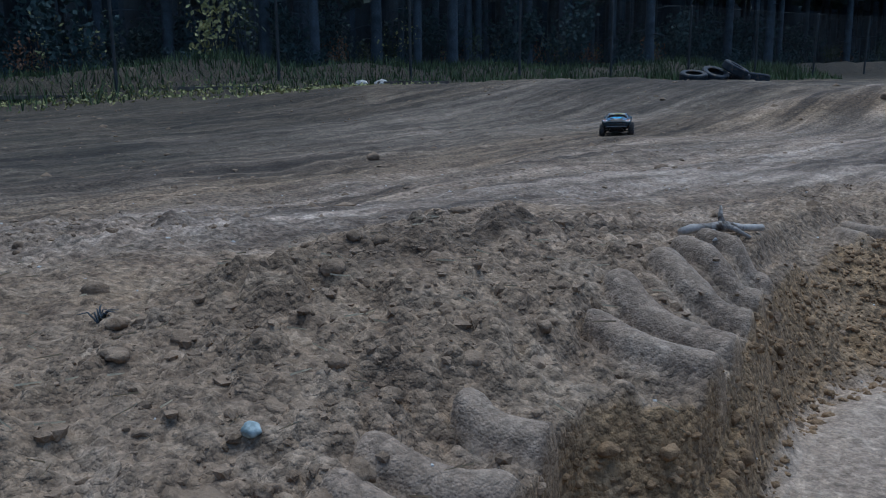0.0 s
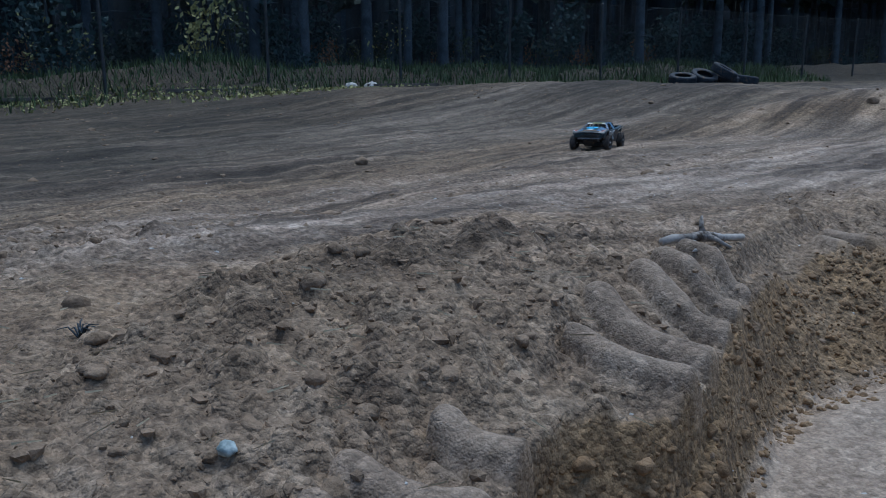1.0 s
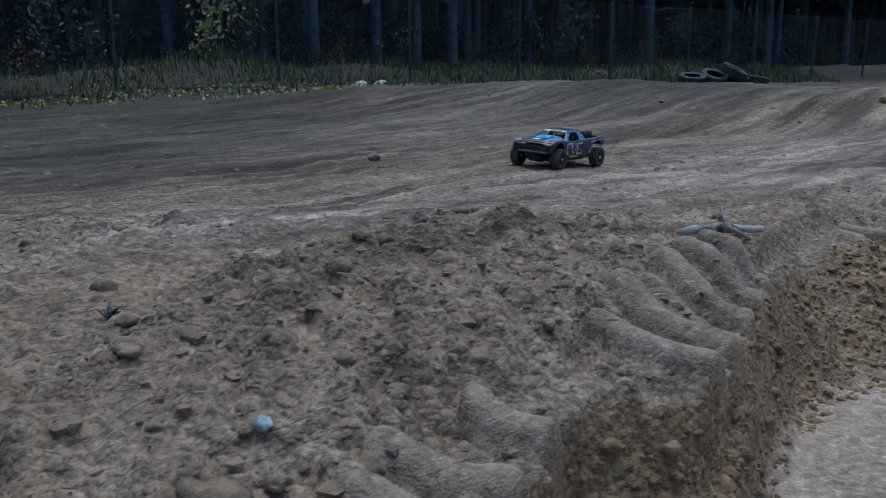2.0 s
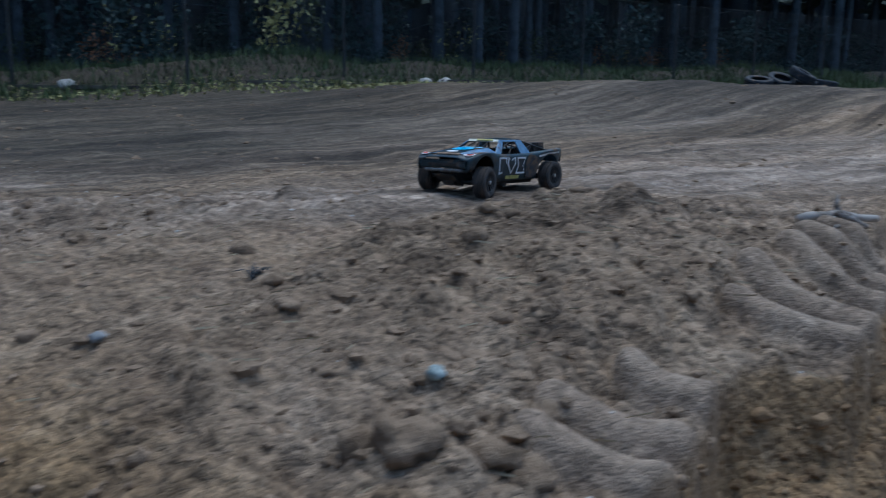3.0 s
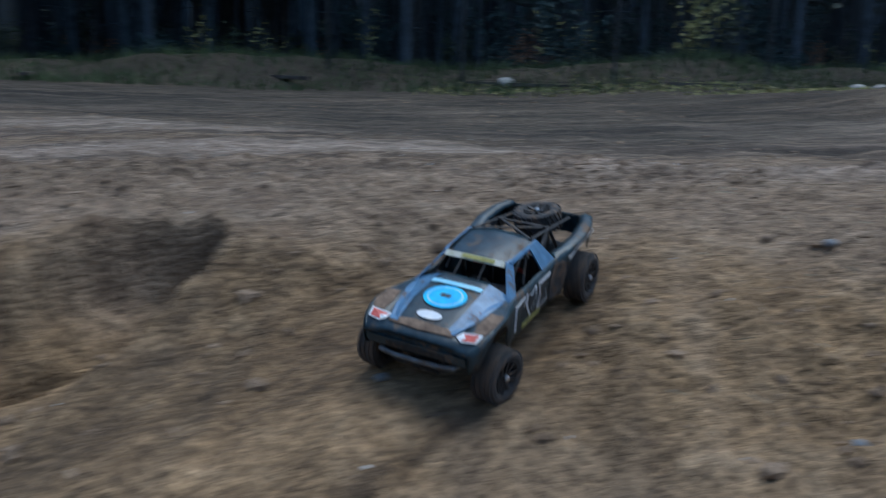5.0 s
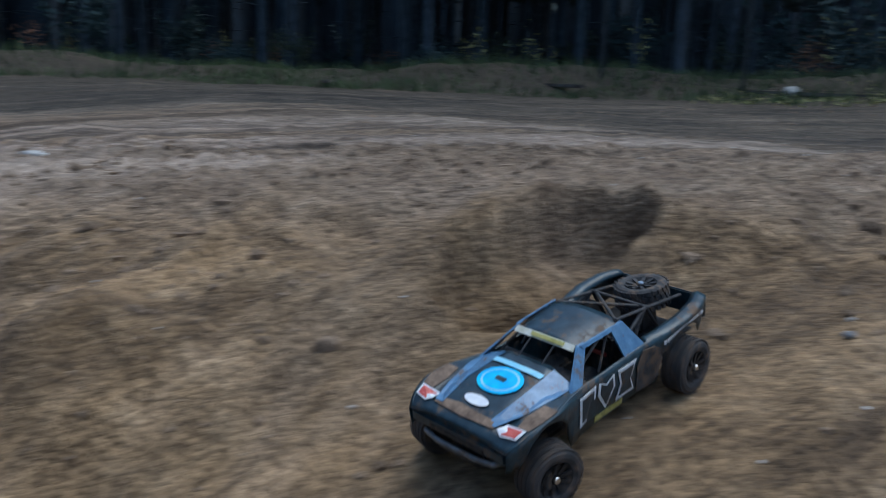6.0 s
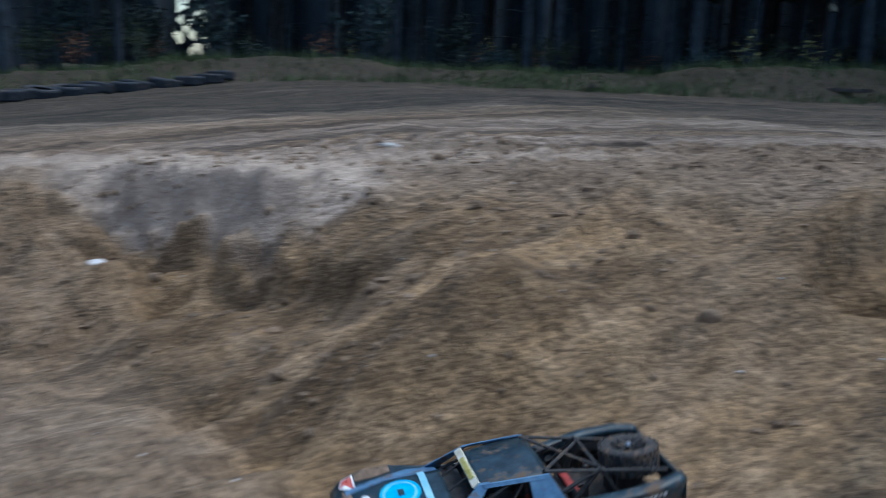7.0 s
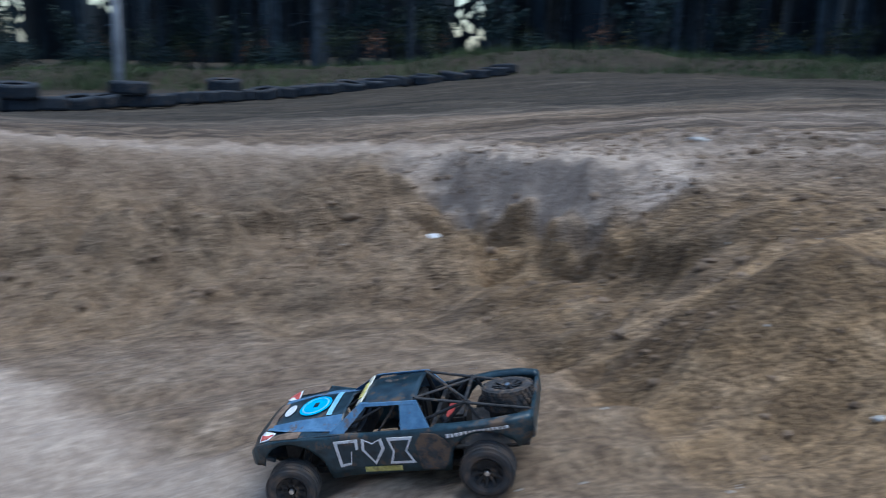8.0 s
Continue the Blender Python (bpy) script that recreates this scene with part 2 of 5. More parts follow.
def lane_distance(x, y):
    return (x - np.interp(y, LANE_Y, LANE_X)) * 0.85


def ledge(x, y, t):
    """The broken crust of the bank: how far the sand below it has slid back, and where the crust still is."""
    b = np.degrees(np.arctan2(y - PIT[1], x - PIT[0])) % 360
    edge = 0.20 + 0.10 * np.sin(b * 0.21) + 0.75 * fbm(x, y, 1.5, 4, 88)
    there = smooth01((b - 155) / 8) * smooth01((178 - b) / 5)
    cut = smooth01((t - edge) / 0.045) * (1 - smooth01((t - edge - 0.08) / 0.4))
    return 0.12 * cut * there * smooth01(t / 0.1), smooth01((edge - t) / 0.04) * smooth01((t + 0.05) / 0.1) * smooth01((b - 160) / 6) * there


def base_height(x, y):
    t, reach, hollow = rim_place(x, y)
    b = np.degrees(np.arctan2(y - PIT[1], x - PIT[0])) % 360
    # the crown of the bank rounds off towards its broken edge
    up = upper(x, y) - 0.09 * smooth01((reach + 0.75) / 0.45) * smooth01((84 - b) / 6) * smooth01((b - 55) / 6)
    low = -0.80 + 0.09 * (x + 2.6) + 0.02 * (y + 1.86)
    low = np.clip(low, -1.08, -0.42)
    c = np.clip(t, 0, 1)
    scarp = smooth01((83 - b) / 4) * smooth01((b - 70.3) / 1.2)
    fall = (0.35 * c + 0.65 * smooth01(t)) * (1 - scarp) + (0.38 * smooth01(t / 0.2) + 0.62 * c) * scarp
    even = smooth01((b - 126) / 12)
    fall = fall * (1 - even) + c**1.12 * even
    z = up + (low - up) * (fall * (1 - hollow) + (0.40 * smooth01(t / 0.16) + 0.60 * c) * hollow)
    # slumps in the bank
    for cx, cy, sx, sy, turn, deep in ((-2.60, 0.50, 0.38, 0.12, 78, 0.22), (-2.56, 0.28, 0.20, 0.09, 60, 0.10), (-4.66, -1.02, 0.34, 0.15, 35, 0.09), (-5.6, -1.3, 0.5, 0.16, 25, 0.10), (-6.0, -2.3, 0.5, 0.25, 80, 0.14)):
        z = z - deep * smooth01(7.0 * blob(x, y, cx, cy, sx, sy, turn) - 3.2 + 4.0 * fbm(x, y, 3.4, 4, 44))
    z = z - ledge(x, y, t)[0]
    w = np.exp(-((lane_distance(x, y) / 0.42) ** 4)) * smooth01((y + 3.4) / 0.8) * smooth01((9.6 - y) / 0.8)
    return z * (1 - w) + np.interp(y, LANE_Y, LANE_Z) * w, t


def height(x, y):
    """The ground without its small lumps."""
    return base_height(x, y)[0] + spoil(x, y)


# ridges of a heavy tyre's tread: three points along each, half width
LUGS = (
    ((-0.14, 1.13), (-0.06, 1.085), (0.03, 1.09), 0.042), ((-0.10, 1.25), (-0.02, 1.205), (0.075, 1.215), 0.046), ((0.05, 1.43), (0.10, 1.375), (0.165, 1.37), 0.046),
    ((0.36, 1.88), (0.42, 1.745), (0.555, 1.725), 0.044), ((0.44, 2.05), (0.49, 1.90), (0.64, 1.845), 0.052), ((0.595, 2.22), (0.63, 2.08), (0.755, 2.03), 0.052),
    ((0.69, 2.39), (0.735, 2.28), (0.835, 2.23), 0.046), ((0.80, 2.56), (0.84, 2.47), (0.92, 2.43), 0.04), ((1.62, 3.44), (1.65, 3.30), (1.74, 3.26), 0.045), ((1.74, 3.62), (1.77, 3.50), (1.86, 3.46), 0.045),
)


def lug_shape(x, y):
    """The tread's ridges and the slots between them, and where the earth is pressed smooth."""
    z, press = np.zeros(np.shape(x)), np.zeros(np.shape(x))
    near = (np.abs(x - 0.85) < 1.3) & (np.abs(y - 2.3) < 1.6)
    if not near.any():
        return z, press
    px, py = x[near], y[near]
    zz, pp = np.zeros(px.shape), np.zeros(px.shape)
    for (ax, ay), (bx, by), (cx, cy), half in LUGS:
        best, side, way = np.full(px.shape, 9.0), np.zeros(px.shape), np.zeros(px.shape)
        n = 8
        curve = [((1 - k) ** 2 * ax + 2 * k * (1 - k) * bx + k * k * cx, (1 - k) ** 2 * ay + 2 * k * (1 - k) * by + k * k * cy) for k in [j / n for j in range(n + 1)]]
        for k, ((x0, y0), (x1, y1)) in enumerate(zip(curve, curve[1:])):
            dx, dy = x1 - x0, y1 - y0
            u = np.clip(((px - x0) * dx + (py - y0) * dy) / (dx * dx + dy * dy), 0, 1)
            d = np.hypot(px - x0 - u * dx, py - y0 - u * dy)
            closer = d < best
            best = np.where(closer, d, best)
            side = np.where(closer, np.sign((px - x0) * dy - (py - y0) * dx), side)
            way = np.where(closer, (k + u) / n, way)
        ragged = half * (1 + 0.5 * fbm(px, py, 9.0, 2, 17))
        bar = np.sqrt(np.clip(1 - (best / ragged) ** 2, 0, 1))
        slot = np.exp(-((best - half * 1.28) / (half * 0.34)) ** 2) * (0.35 + 0.65 * (side > 0)) * smooth01(way / 0.06) * smooth01((1.0 - way) / 0.06)
        zz = np.maximum(zz, 0.052 * bar) - 0.075 * slot * (bar <= 0)
        pp = np.maximum(pp, np.maximum(smooth01(bar / 0.4), 0.7 * slot))
    z[near], press[near] = zz, pp
    keep = smooth01((0.20 - rim_place(x, y)[0]) / 0.14)
    return z * keep, press * keep


def laid(x, y):
    """Metres across and along the worn lines of the track: straight to the north-east, bent round the pit to the west."""
    dx, dy = x - 0.8, y + 0.5
    u, v = (dx + dy) * 0.7071, (dy - dx) * 0.7071
    q = np.where(u > 0, v, np.hypot(u, v))
    along_q = np.where(u > 0, u, np.arctan2(u, np.maximum(v, 0.2)) * 5.0)
    return q + 0.25 * fbm(x, y, 0.45, 2, 66), along_q


def lumps(x, y, scale, seed, fill):
    """Rounded clods of earth on a jittered lattice, 0 to 1."""
    u, v = x * scale, y * scale
    xi, yi = np.floor(u).astype(np.int64), np.floor(v).astype(np.int64)
    out = np.zeros(np.shape(x))

    def h(a, b, k):
        n = (a * 374761393 + b * 668265263 + (seed * 7 + k) * 974634777) & 0xFFFFFFFF
        n = ((n ^ (n >> 13)) * 1274126177) & 0xFFFFFFFF
        return ((n ^ (n >> 16)) & 0xFFFF) / 65535.0

    for i in (-1, 0, 1):
        for j in (-1, 0, 1):
            a, b = xi + i, yi + j
            r = 0.22 + 0.42 * h(a, b, 3) ** 2
            d2 = ((u - a - h(a, b, 1)) ** 2 + (v - b - h(a, b, 2)) ** 2) / (r * r)
            out = np.maximum(out, np.sqrt(np.clip(1 - d2, 0, 1)) * r * 1.6 * (h(a, b, 4) < fill))
    return out


def rough_height(x, y):
    z, t = base_height(x, y)
    far = np.hypot(x + 1, y)
    near = 1.0 / (1.0 + 0.012 * far * far)
    floor_w = smooth01((t - 0.9) / 0.25)
    lane_w = np.exp(-((lane_distance(x, y) / 0.45) ** 2)) * smooth01((9 - y) / 3)
    reach = rim_place(x, y)[1]
    crumbs = (0.25 + 0.75 * smooth01((reach + 2.6) / 1.3)) * (1 - 0.9 * floor_w) * (1 - 0.5 * lane_w)
    steep = smooth01((1.05 - reach / np.where(np.abs(t) < 1e-3, 1e-3, t)) / 0.3) * smooth01(t / 0.15) * smooth01((1.1 - t) / 0.2)
    crumbs = crumbs * (1 - 0.6 * steep) * (1 - 0.55 * np.exp(-((lane_distance(x, y) / 0.95) ** 2)) * smooth01((1.0 - y) / 0.8))
    ploughed = smooth01((t + 0.05) / 0.25) * smooth01((1.6 - y) / 0.6) * smooth01((-1.4 - x) / 0.5)
    crumbs = crumbs * (1 - 0.75 * ploughed * smooth01((x + 4.9) / 0.7))
    big = fbm(x, y, 1.3, 3, 21)
    mid = fbm(x, y, 5.5, 3, 31)
    small = fbm(x, y, 19.0, 3, 41)
    z = z + big * (0.09 * (1 - floor_w)) + mid * (0.025 + 0.07 * crumbs) * (1 - 0.85 * floor_w)
    z = z + small * (0.012 + 0.03 * crumbs) * near * (1 - 0.7 * floor_w)
    patch = smooth01(0.55 + 2.4 * fbm(x, y, 1.7, 2, 91))
    z = z + (0.045 * patch * lumps(x + 0.02 * mid, y, 8.5, 13, 0.45) + 0.024 * lumps(x, y, 19.0, 14, 0.6) + 0.011 * lumps(x, y, 41.0, 15, 0.7)) * crumbs * (0.35 + 0.65 * near)
    # wheel ruts along the upper track
    q, far_along = laid(x, y)
    worn = smooth01((-reach - 0.5) / 1.2) * smooth01((19 - y) / 3)
    z = z + (0.075 * fbm(q * 2.6, far_along * 0.16, 1.0, 2, 63) + 0.04 * fbm(q * 8.0, far_along * 0.35, 1.0, 2, 64)) * worn
    furrow_w = np.exp(-((lane_distance(x, y) / 1.2) ** 2)) * smooth01((1.6 - y) / 0.8)
    streak = fbm((y - 0.3 * x) * 0.7, (x + 0.3 * y) * 6.5, 1.0, 3, 71)
    bank_w = smooth01(t / 0.2) * smooth01((1.3 - t) / 0.4)
    z = z + 0.03 * streak * lane_w + 0.22 * streak * furrow_w * (1 - 0.65 * lane_w) + 0.08 * fbm((y - 0.3 * x) * 0.8, (x + 0.3 * y) * 4.0, 1.0, 4, 73) * bank_w * (1 - lane_w)
    z = z + 0.30 * fbm(x, y, 2.3, 4, 79) * bank_w * (1 - lane_w) * smooth01((-1.6 - x) / 0.8)
    z = z + (0.45 * np.abs(fbm(x, y, 1.9, 4, 83)) + 0.09 * lumps(x, y, 3.6, 18, 0.6)) * bank_w * smooth01((-4.6 - x) / 0.6)
    # the prints are pressed smooth
    lug, press = lug_shape(x, y)
    flat = base_height(x, y)[0]
    return z * (1 - 0.95 * press) + flat * 0.95 * press + spoil(x, y) + lug


def spaced(bands, grow, far_lo, far_hi, grow_lo):
    """Lattice lines: bands of (end, step) from a start, then ever wider steps out to the far ends."""
    a = [bands[0]]
    for end, step in bands[1:]:
        a += list(np.arange(a[-1] + step, end + 1e-6, step))
    s = bands[-1][1]
    while a[-1] < far_hi:
        s *= grow
        a.append(a[-1] + s)
    s = bands[1][1]
    low = [a[0]]
    while low[-1] > far_lo:
        s *= grow_lo
        low.append(low[-1] - s)
    return np.array(low[:0:-1] + a)


def fast_mesh(name, co, faces, material, smooth=True):
    """A mesh from arrays of vertices and of faces with equal corner counts."""
    k = faces.shape[1]
    me = bpy.data.meshes.new(name)
    me.vertices.add(len(co))
    me.vertices.foreach_set("co", co.astype(np.float32).ravel())
    me.loops.add(faces.size)
    me.loops.foreach_set("vertex_index", faces.astype(np.int32).ravel())
    me.polygons.add(len(faces))
    me.polygons.foreach_set("loop_start", np.arange(0, faces.size, k, dtype=np.int32))
    me.polygons.foreach_set("use_smooth", np.full(len(faces), smooth, dtype=bool))
    me.update(calc_edges=True)
    me.materials.append(material)
    return me


def build_ground():
    xs = spaced((-6.4, (-0.8, 0.017), (1.15, 0.009), (1.9, 0.014)), 1.045, -900, 900, 1.04)
    ys = spaced((-3.9, (0.8, 0.017), (2.75, 0.009), (3.5, 0.014)), 1.025, -900, 900, 1.08)
    gx, gy = np.meshgrid(xs, ys)
    gz = rough_height(gx, gy)
    nx, ny = len(xs), len(ys)
    co = np.stack([gx, gy, gz], -1).reshape(-1, 3)
    i = np.arange(nx * ny).reshape(ny, nx)
    quads = np.stack([i[:-1, :-1], i[:-1, 1:], i[1:, 1:], i[1:, :-1]], -1).reshape(-1, 4)
    me = fast_mesh("ground", co, quads, EARTH)
    t, reach, _ = rim_place(gx, gy)
    d = edge_distance(gx, gy)
    lane = np.exp(-((lane_distance(gx, gy) / 0.5) ** 2)) * smooth01((2.6 - gy) / 1.5)
    q, far_along = laid(gx, gy)
    streak = fbm(q * 1.1, far_along * 0.10, 1.0, 3, 77)
    far_w = smooth01((-reach - 0.3) / 1.5)
    loose = 0.75 * smooth01((reach + 1.8) / 1.2) + 0.45 * smooth01((d + 7.0) / 3.0) - 3.0 * streak * far_w + 0.35 * far_w
    b = np.degrees(np.arctan2(gy - PIT[1], gx - PIT[0])) % 360
    raw = smooth01((t - 0.02) / 0.25) * smooth01((1.25 - t) / 0.3) * 0.95 + 0.45 * lane
    raw = raw * (1 - 0.55 * smooth01((b - 171) / 6) * smooth01((t + 0.2) / 0.2)) 
    raw = np.maximum(raw, 1.3 * smooth01(t / 0.05) * smooth01((82 - b) / 4) * smooth01((0.9 - t) / 0.3) * smooth01((b - 55) / 5))
    raw = raw + 0.9 * blob(gx, gy, 4.8, 9.5, 1.3, 0.35, 14)
    wob = 0.9 * fbm(gx, gy, 0.8, 3, 97)
    west = smooth01(0.5 + ((0.82 * (gx + 3.08) - (gy + 2.4)) / 1.29 + 0.35 * wob) / 0.3) * smooth01((-1.5 - gx) / 0.5)
    pale = smooth01((t - 0.80) / 0.15) * np.maximum(1.25 * west, 0.5 * smooth01((gx - 0.2 + wob) / 0.5))
    pale = np.maximum(pale, 0.6 * blob(gx, gy, 2.4, 5.2, 1.1, 0.3, 14))
    pale = np.maximum(pale, 0.6 * np.exp(-(((gy - 4.3 - 0.05 * gx) / 0.7) ** 2)) * smooth01((-1.0 - gx) / 1.5))
    pale = np.maximum(pale, 0.8 * np.exp(-(((reach + 0.75) / 0.6) ** 2)) * smooth01((-3.6 - gx) / 0.8))
    lip = smooth01((reach + 0.7) / 0.25) * smooth01((0.22 - t) / 0.1) * smooth01((b - 157) / 5) * smooth01((178 - b) / 4) * smooth01(0.8 + 3 * fbm(gx, gy, 1.4, 3, 96))
    pale = pale + 2.4 * streak * far_w - 0.2 * far_w
    crust = ledge(gx, gy, t)[1] * smooth01(3.0 * fbm(gx, gy, 0.9, 2, 95) + 0.6)
    pale = np.maximum(pale, np.maximum(crust, 1.1 * lip))
    pressed = lug_shape(gx, gy)[1]
    # light caught by the smooth ridges, put into their colour as paler earth
    loose, pale = loose * (1 - 0.3 * pressed), pale + 0.2 * pressed
    # mould at the edge, then the wood's shade put into far ground colour
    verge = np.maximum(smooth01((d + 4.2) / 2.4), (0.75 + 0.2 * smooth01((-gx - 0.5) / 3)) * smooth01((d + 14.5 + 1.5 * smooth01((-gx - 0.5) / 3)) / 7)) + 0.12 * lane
    # darker patches on the western bank
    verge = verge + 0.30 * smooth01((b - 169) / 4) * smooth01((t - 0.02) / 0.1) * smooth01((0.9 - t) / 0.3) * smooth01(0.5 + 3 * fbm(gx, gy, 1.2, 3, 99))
    # darker again towards the far west of the track
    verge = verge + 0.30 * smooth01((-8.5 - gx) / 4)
    # dark and pale bands along the bank: wheel furrows' shading put into the colour
    band = fbm((gy - 0.3 * gx) * 0.6, (gx + 0.3 * gy) * 5.0, 1.0, 4, 72)
    band_w = np.exp(-((lane_distance(gx, gy) / 1.3) ** 2)) * smooth01((1.8 - gy) / 0.8) * smooth01((1.2 - t) / 0.2)
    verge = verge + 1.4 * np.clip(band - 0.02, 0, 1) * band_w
    pale = pale + 1.0 * np.clip(-band - 0.06, 0, 1) * band_w
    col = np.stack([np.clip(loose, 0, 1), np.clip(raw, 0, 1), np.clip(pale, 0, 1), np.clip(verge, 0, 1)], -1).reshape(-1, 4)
    pr = me.attributes.new("print", "FLOAT", "POINT")
    pr.data.foreach_set("value", lug_shape(gx, gy)[1].astype(np.float32).ravel())
    bank = smooth01((t + 0.05) / 0.3) * smooth01((1.9 - gy) / 0.8) * smooth01((-1.2 - gx) / 0.5) * smooth01((1.25 - t) / 0.2)
    lane_q = lane_distance(gx, gy) * 1.6 + 0.35 * fbm(gx, gy, 0.9, 2, 68)
    q, far_along = q * (1 - bank) + lane_q * bank, far_along * (1 - bank) + gy * 1.2 * bank
    lay = me.attributes.new("lay", "FLOAT_VECTOR", "POINT")
    lay.data.foreach_set("vector", np.stack([q, far_along, np.maximum(far_w * smooth01((-d - 1.5) / 3), 0.75 * bank * smooth01((gx + 5.2) / 0.8))], -1).astype(np.float32).ravel())
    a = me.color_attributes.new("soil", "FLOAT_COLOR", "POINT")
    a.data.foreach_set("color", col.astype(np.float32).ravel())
    return tagged(new("ground", me), "bumpy sandy brown earth of a dirt race track", "ground", kind="structure")


ground = build_ground()


def top(x, y):
    """The ground's height at one place, lumps and all."""
    return float(rough_height(np.array([float(x)]), np.array([float(y)]))[0])

# ---- helpers for things ----


def part(name, bm, material, parent=None, label="", smooth=False):
    """Links a bmesh as one mesh object under a thing or a part."""
    me = bpy.data.meshes.new(name)
    bmesh.ops.recalc_face_normals(bm, faces=bm.faces)
    bm.to_mesh(me)
    bm.free()
    if smooth:
        me.polygons.foreach_set("use_smooth", [True] * len(me.polygons))
    for m in material if isinstance(material, (list, tuple)) else (material,):
        me.materials.append(m)
    ob = new(name, me)
    if parent:
        ob.parent = parent
    if label:
        tagged(ob, label)
    return ob


def add_box(bm, lo, hi, bevel=0.0):
    r = bmesh.ops.create_cube(bm, size=1.0)
    vs = r["verts"]
    for v in vs:
        v.co = Vector([lo[k] + (v.co[k] + 0.5) * (hi[k] - lo[k]) for k in range(3)])
    if bevel:
        es = list({e for v in vs for e in v.link_edges})
        bmesh.ops.bevel(bm, geom=es, offset=bevel, segments=2, affect="EDGES")


def add_tube(bm, points, radii, segs=8, caps=True):
    """A tube along points."""
    pts = [Vector(p) for p in points]
    if isinstance(radii, (int, float)):
        radii = [radii] * len(pts)
    rings = []
    for i, p in enumerate(pts):
        d = (pts[min(i + 1, len(pts) - 1)] - pts[max(i - 1, 0)]).normalized()
        a = d.cross(Vector((0, 0, 1)) if abs(d.z) < 0.9 else Vector((1, 0, 0))).normalized()
        b = d.cross(a)
        rings.append([bm.verts.new(p + radii[i] * (math.cos(k * 2 * math.pi / segs) * a + math.sin(k * 2 * math.pi / segs) * b)) for k in range(segs)])
    for r0, r1 in zip(rings, rings[1:]):
        for k in range(segs):
            bm.faces.new((r0[k], r0[(k + 1) % segs], r1[(k + 1) % segs], r1[k]))
    if caps:
        bm.faces.new(rings[0][::-1])
        bm.faces.new(rings[-1])


def add_lathe(bm, profile, segs=32, axis="Y"):
    """A closed profile of (radius, along) turned about an axis."""
    rings = []
    for k in range(segs):
        a = 2 * math.pi * k / segs
        ring = []
        for r, h in profile:
            u, v = r * math.cos(a), r * math.sin(a)
            ring.append(bm.verts.new((u, h, v) if axis == "Y" else (u, v, h)))
        rings.append(ring)
    n = len(profile)
    for k in range(segs):
        a, b = rings[k], rings[(k + 1) % segs]
        for j in range(n):
            bm.faces.new((a[j], a[(j + 1) % n], b[(j + 1) % n], b[j]))


def add_prism(bm, pts, thick):
    """A slab: a flat loop of points and its copy moved by thick."""
    a = [bm.verts.new(p) for p in pts]
    b = [bm.verts.new(Vector(p) + Vector(thick)) for p in pts]
    bm.faces.new(a)
    bm.faces.new(b[::-1])
    for i in range(len(a)):
        j = (i + 1) % len(a)
        bm.faces.new((a[i], b[i], b[j], a[j]))


# ---- clods and stones ----
ICO = bmesh.new()
bmesh.ops.create_icosphere(ICO, subdivisions=1, radius=1.0)
ICO_V = np.array([v.co[:] for v in ICO.verts])
ICO_F = np.array([[v.index for v in f.verts] for f in ICO.faces])
bmesh.ops.subdivide_edges(ICO, edges=ICO.edges[:], cuts=2, use_grid_fill=True)
bmesh.ops.triangulate(ICO, faces=ICO.faces[:])
ICO.verts.index_update()
ROUND_V = np.array([v.co.normalized()[:] for v in ICO.verts])
ROUND_F = np.array([[v.index for v in f.verts] for f in ICO.faces])
ICO.free()


def scatter(name, xy, sizes, material, label, category, rng, sink=0.25, flat=(0.55, 0.95), lump=False):
    """Many lumps lying on the ground, in one mesh."""
    n = len(xy)
    z = rough_height(xy[:, 0], xy[:, 1])
    ang = rng.uniform(0, 2 * math.pi, n)
    sc = np.stack([rng.uniform(0.7, 1.35, n), rng.uniform(0.7, 1.2, n), rng.uniform(*flat, n)], -1) * sizes[:, None]
    base_v, base_f = (ROUND_V, ROUND_F) if lump else (ICO_V, ICO_F)
    if lump:
        k = np.zeros((n, len(base_v)))
        for amp, fq in ((0.22, 1.6), (0.16, 3.3), (0.10, 6.0)):
            w = rng.normal(size=(n, 3)) * fq
            k = k + amp * np.sin(base_v @ w.T + rng.uniform(0, 6.28, n)).T
        k = k + rng.normal(0, 0.05, k.shape)
    else:
        k = rng.uniform(-0.38, 0.38, (n, len(base_v)))
    v = base_v[None] * (1 + k[..., None]) * sc[:, None]
    c, s = np.cos(ang)[:, None], np.sin(ang)[:, None]
    out = np.stack([v[..., 0] * c - v[..., 1] * s + xy[:, None, 0], v[..., 0] * s + v[..., 1] * c + xy[:, None, 1], v[..., 2] + (z + sizes * (0.6 - sink - 0.62))[:, None]], -1)
    f = base_f[None] + (np.arange(n) * len(base_v))[:, None, None]
    ob = new(name, fast_mesh(name, out.reshape(-1, 3), f.reshape(-1, 3), material, lump))
    return tagged(ob, label, category, kind="stuff")


RNG = np.random.default_rng(7)


def spread(n, x0, x1, y0, y1, keep):
    p = np.stack([RNG.uniform(x0, x1, n), RNG.uniform(y0, y1, n)], -1)
    return p[RNG.uniform(0, 1, n) < keep(p[:, 0], p[:, 1])]


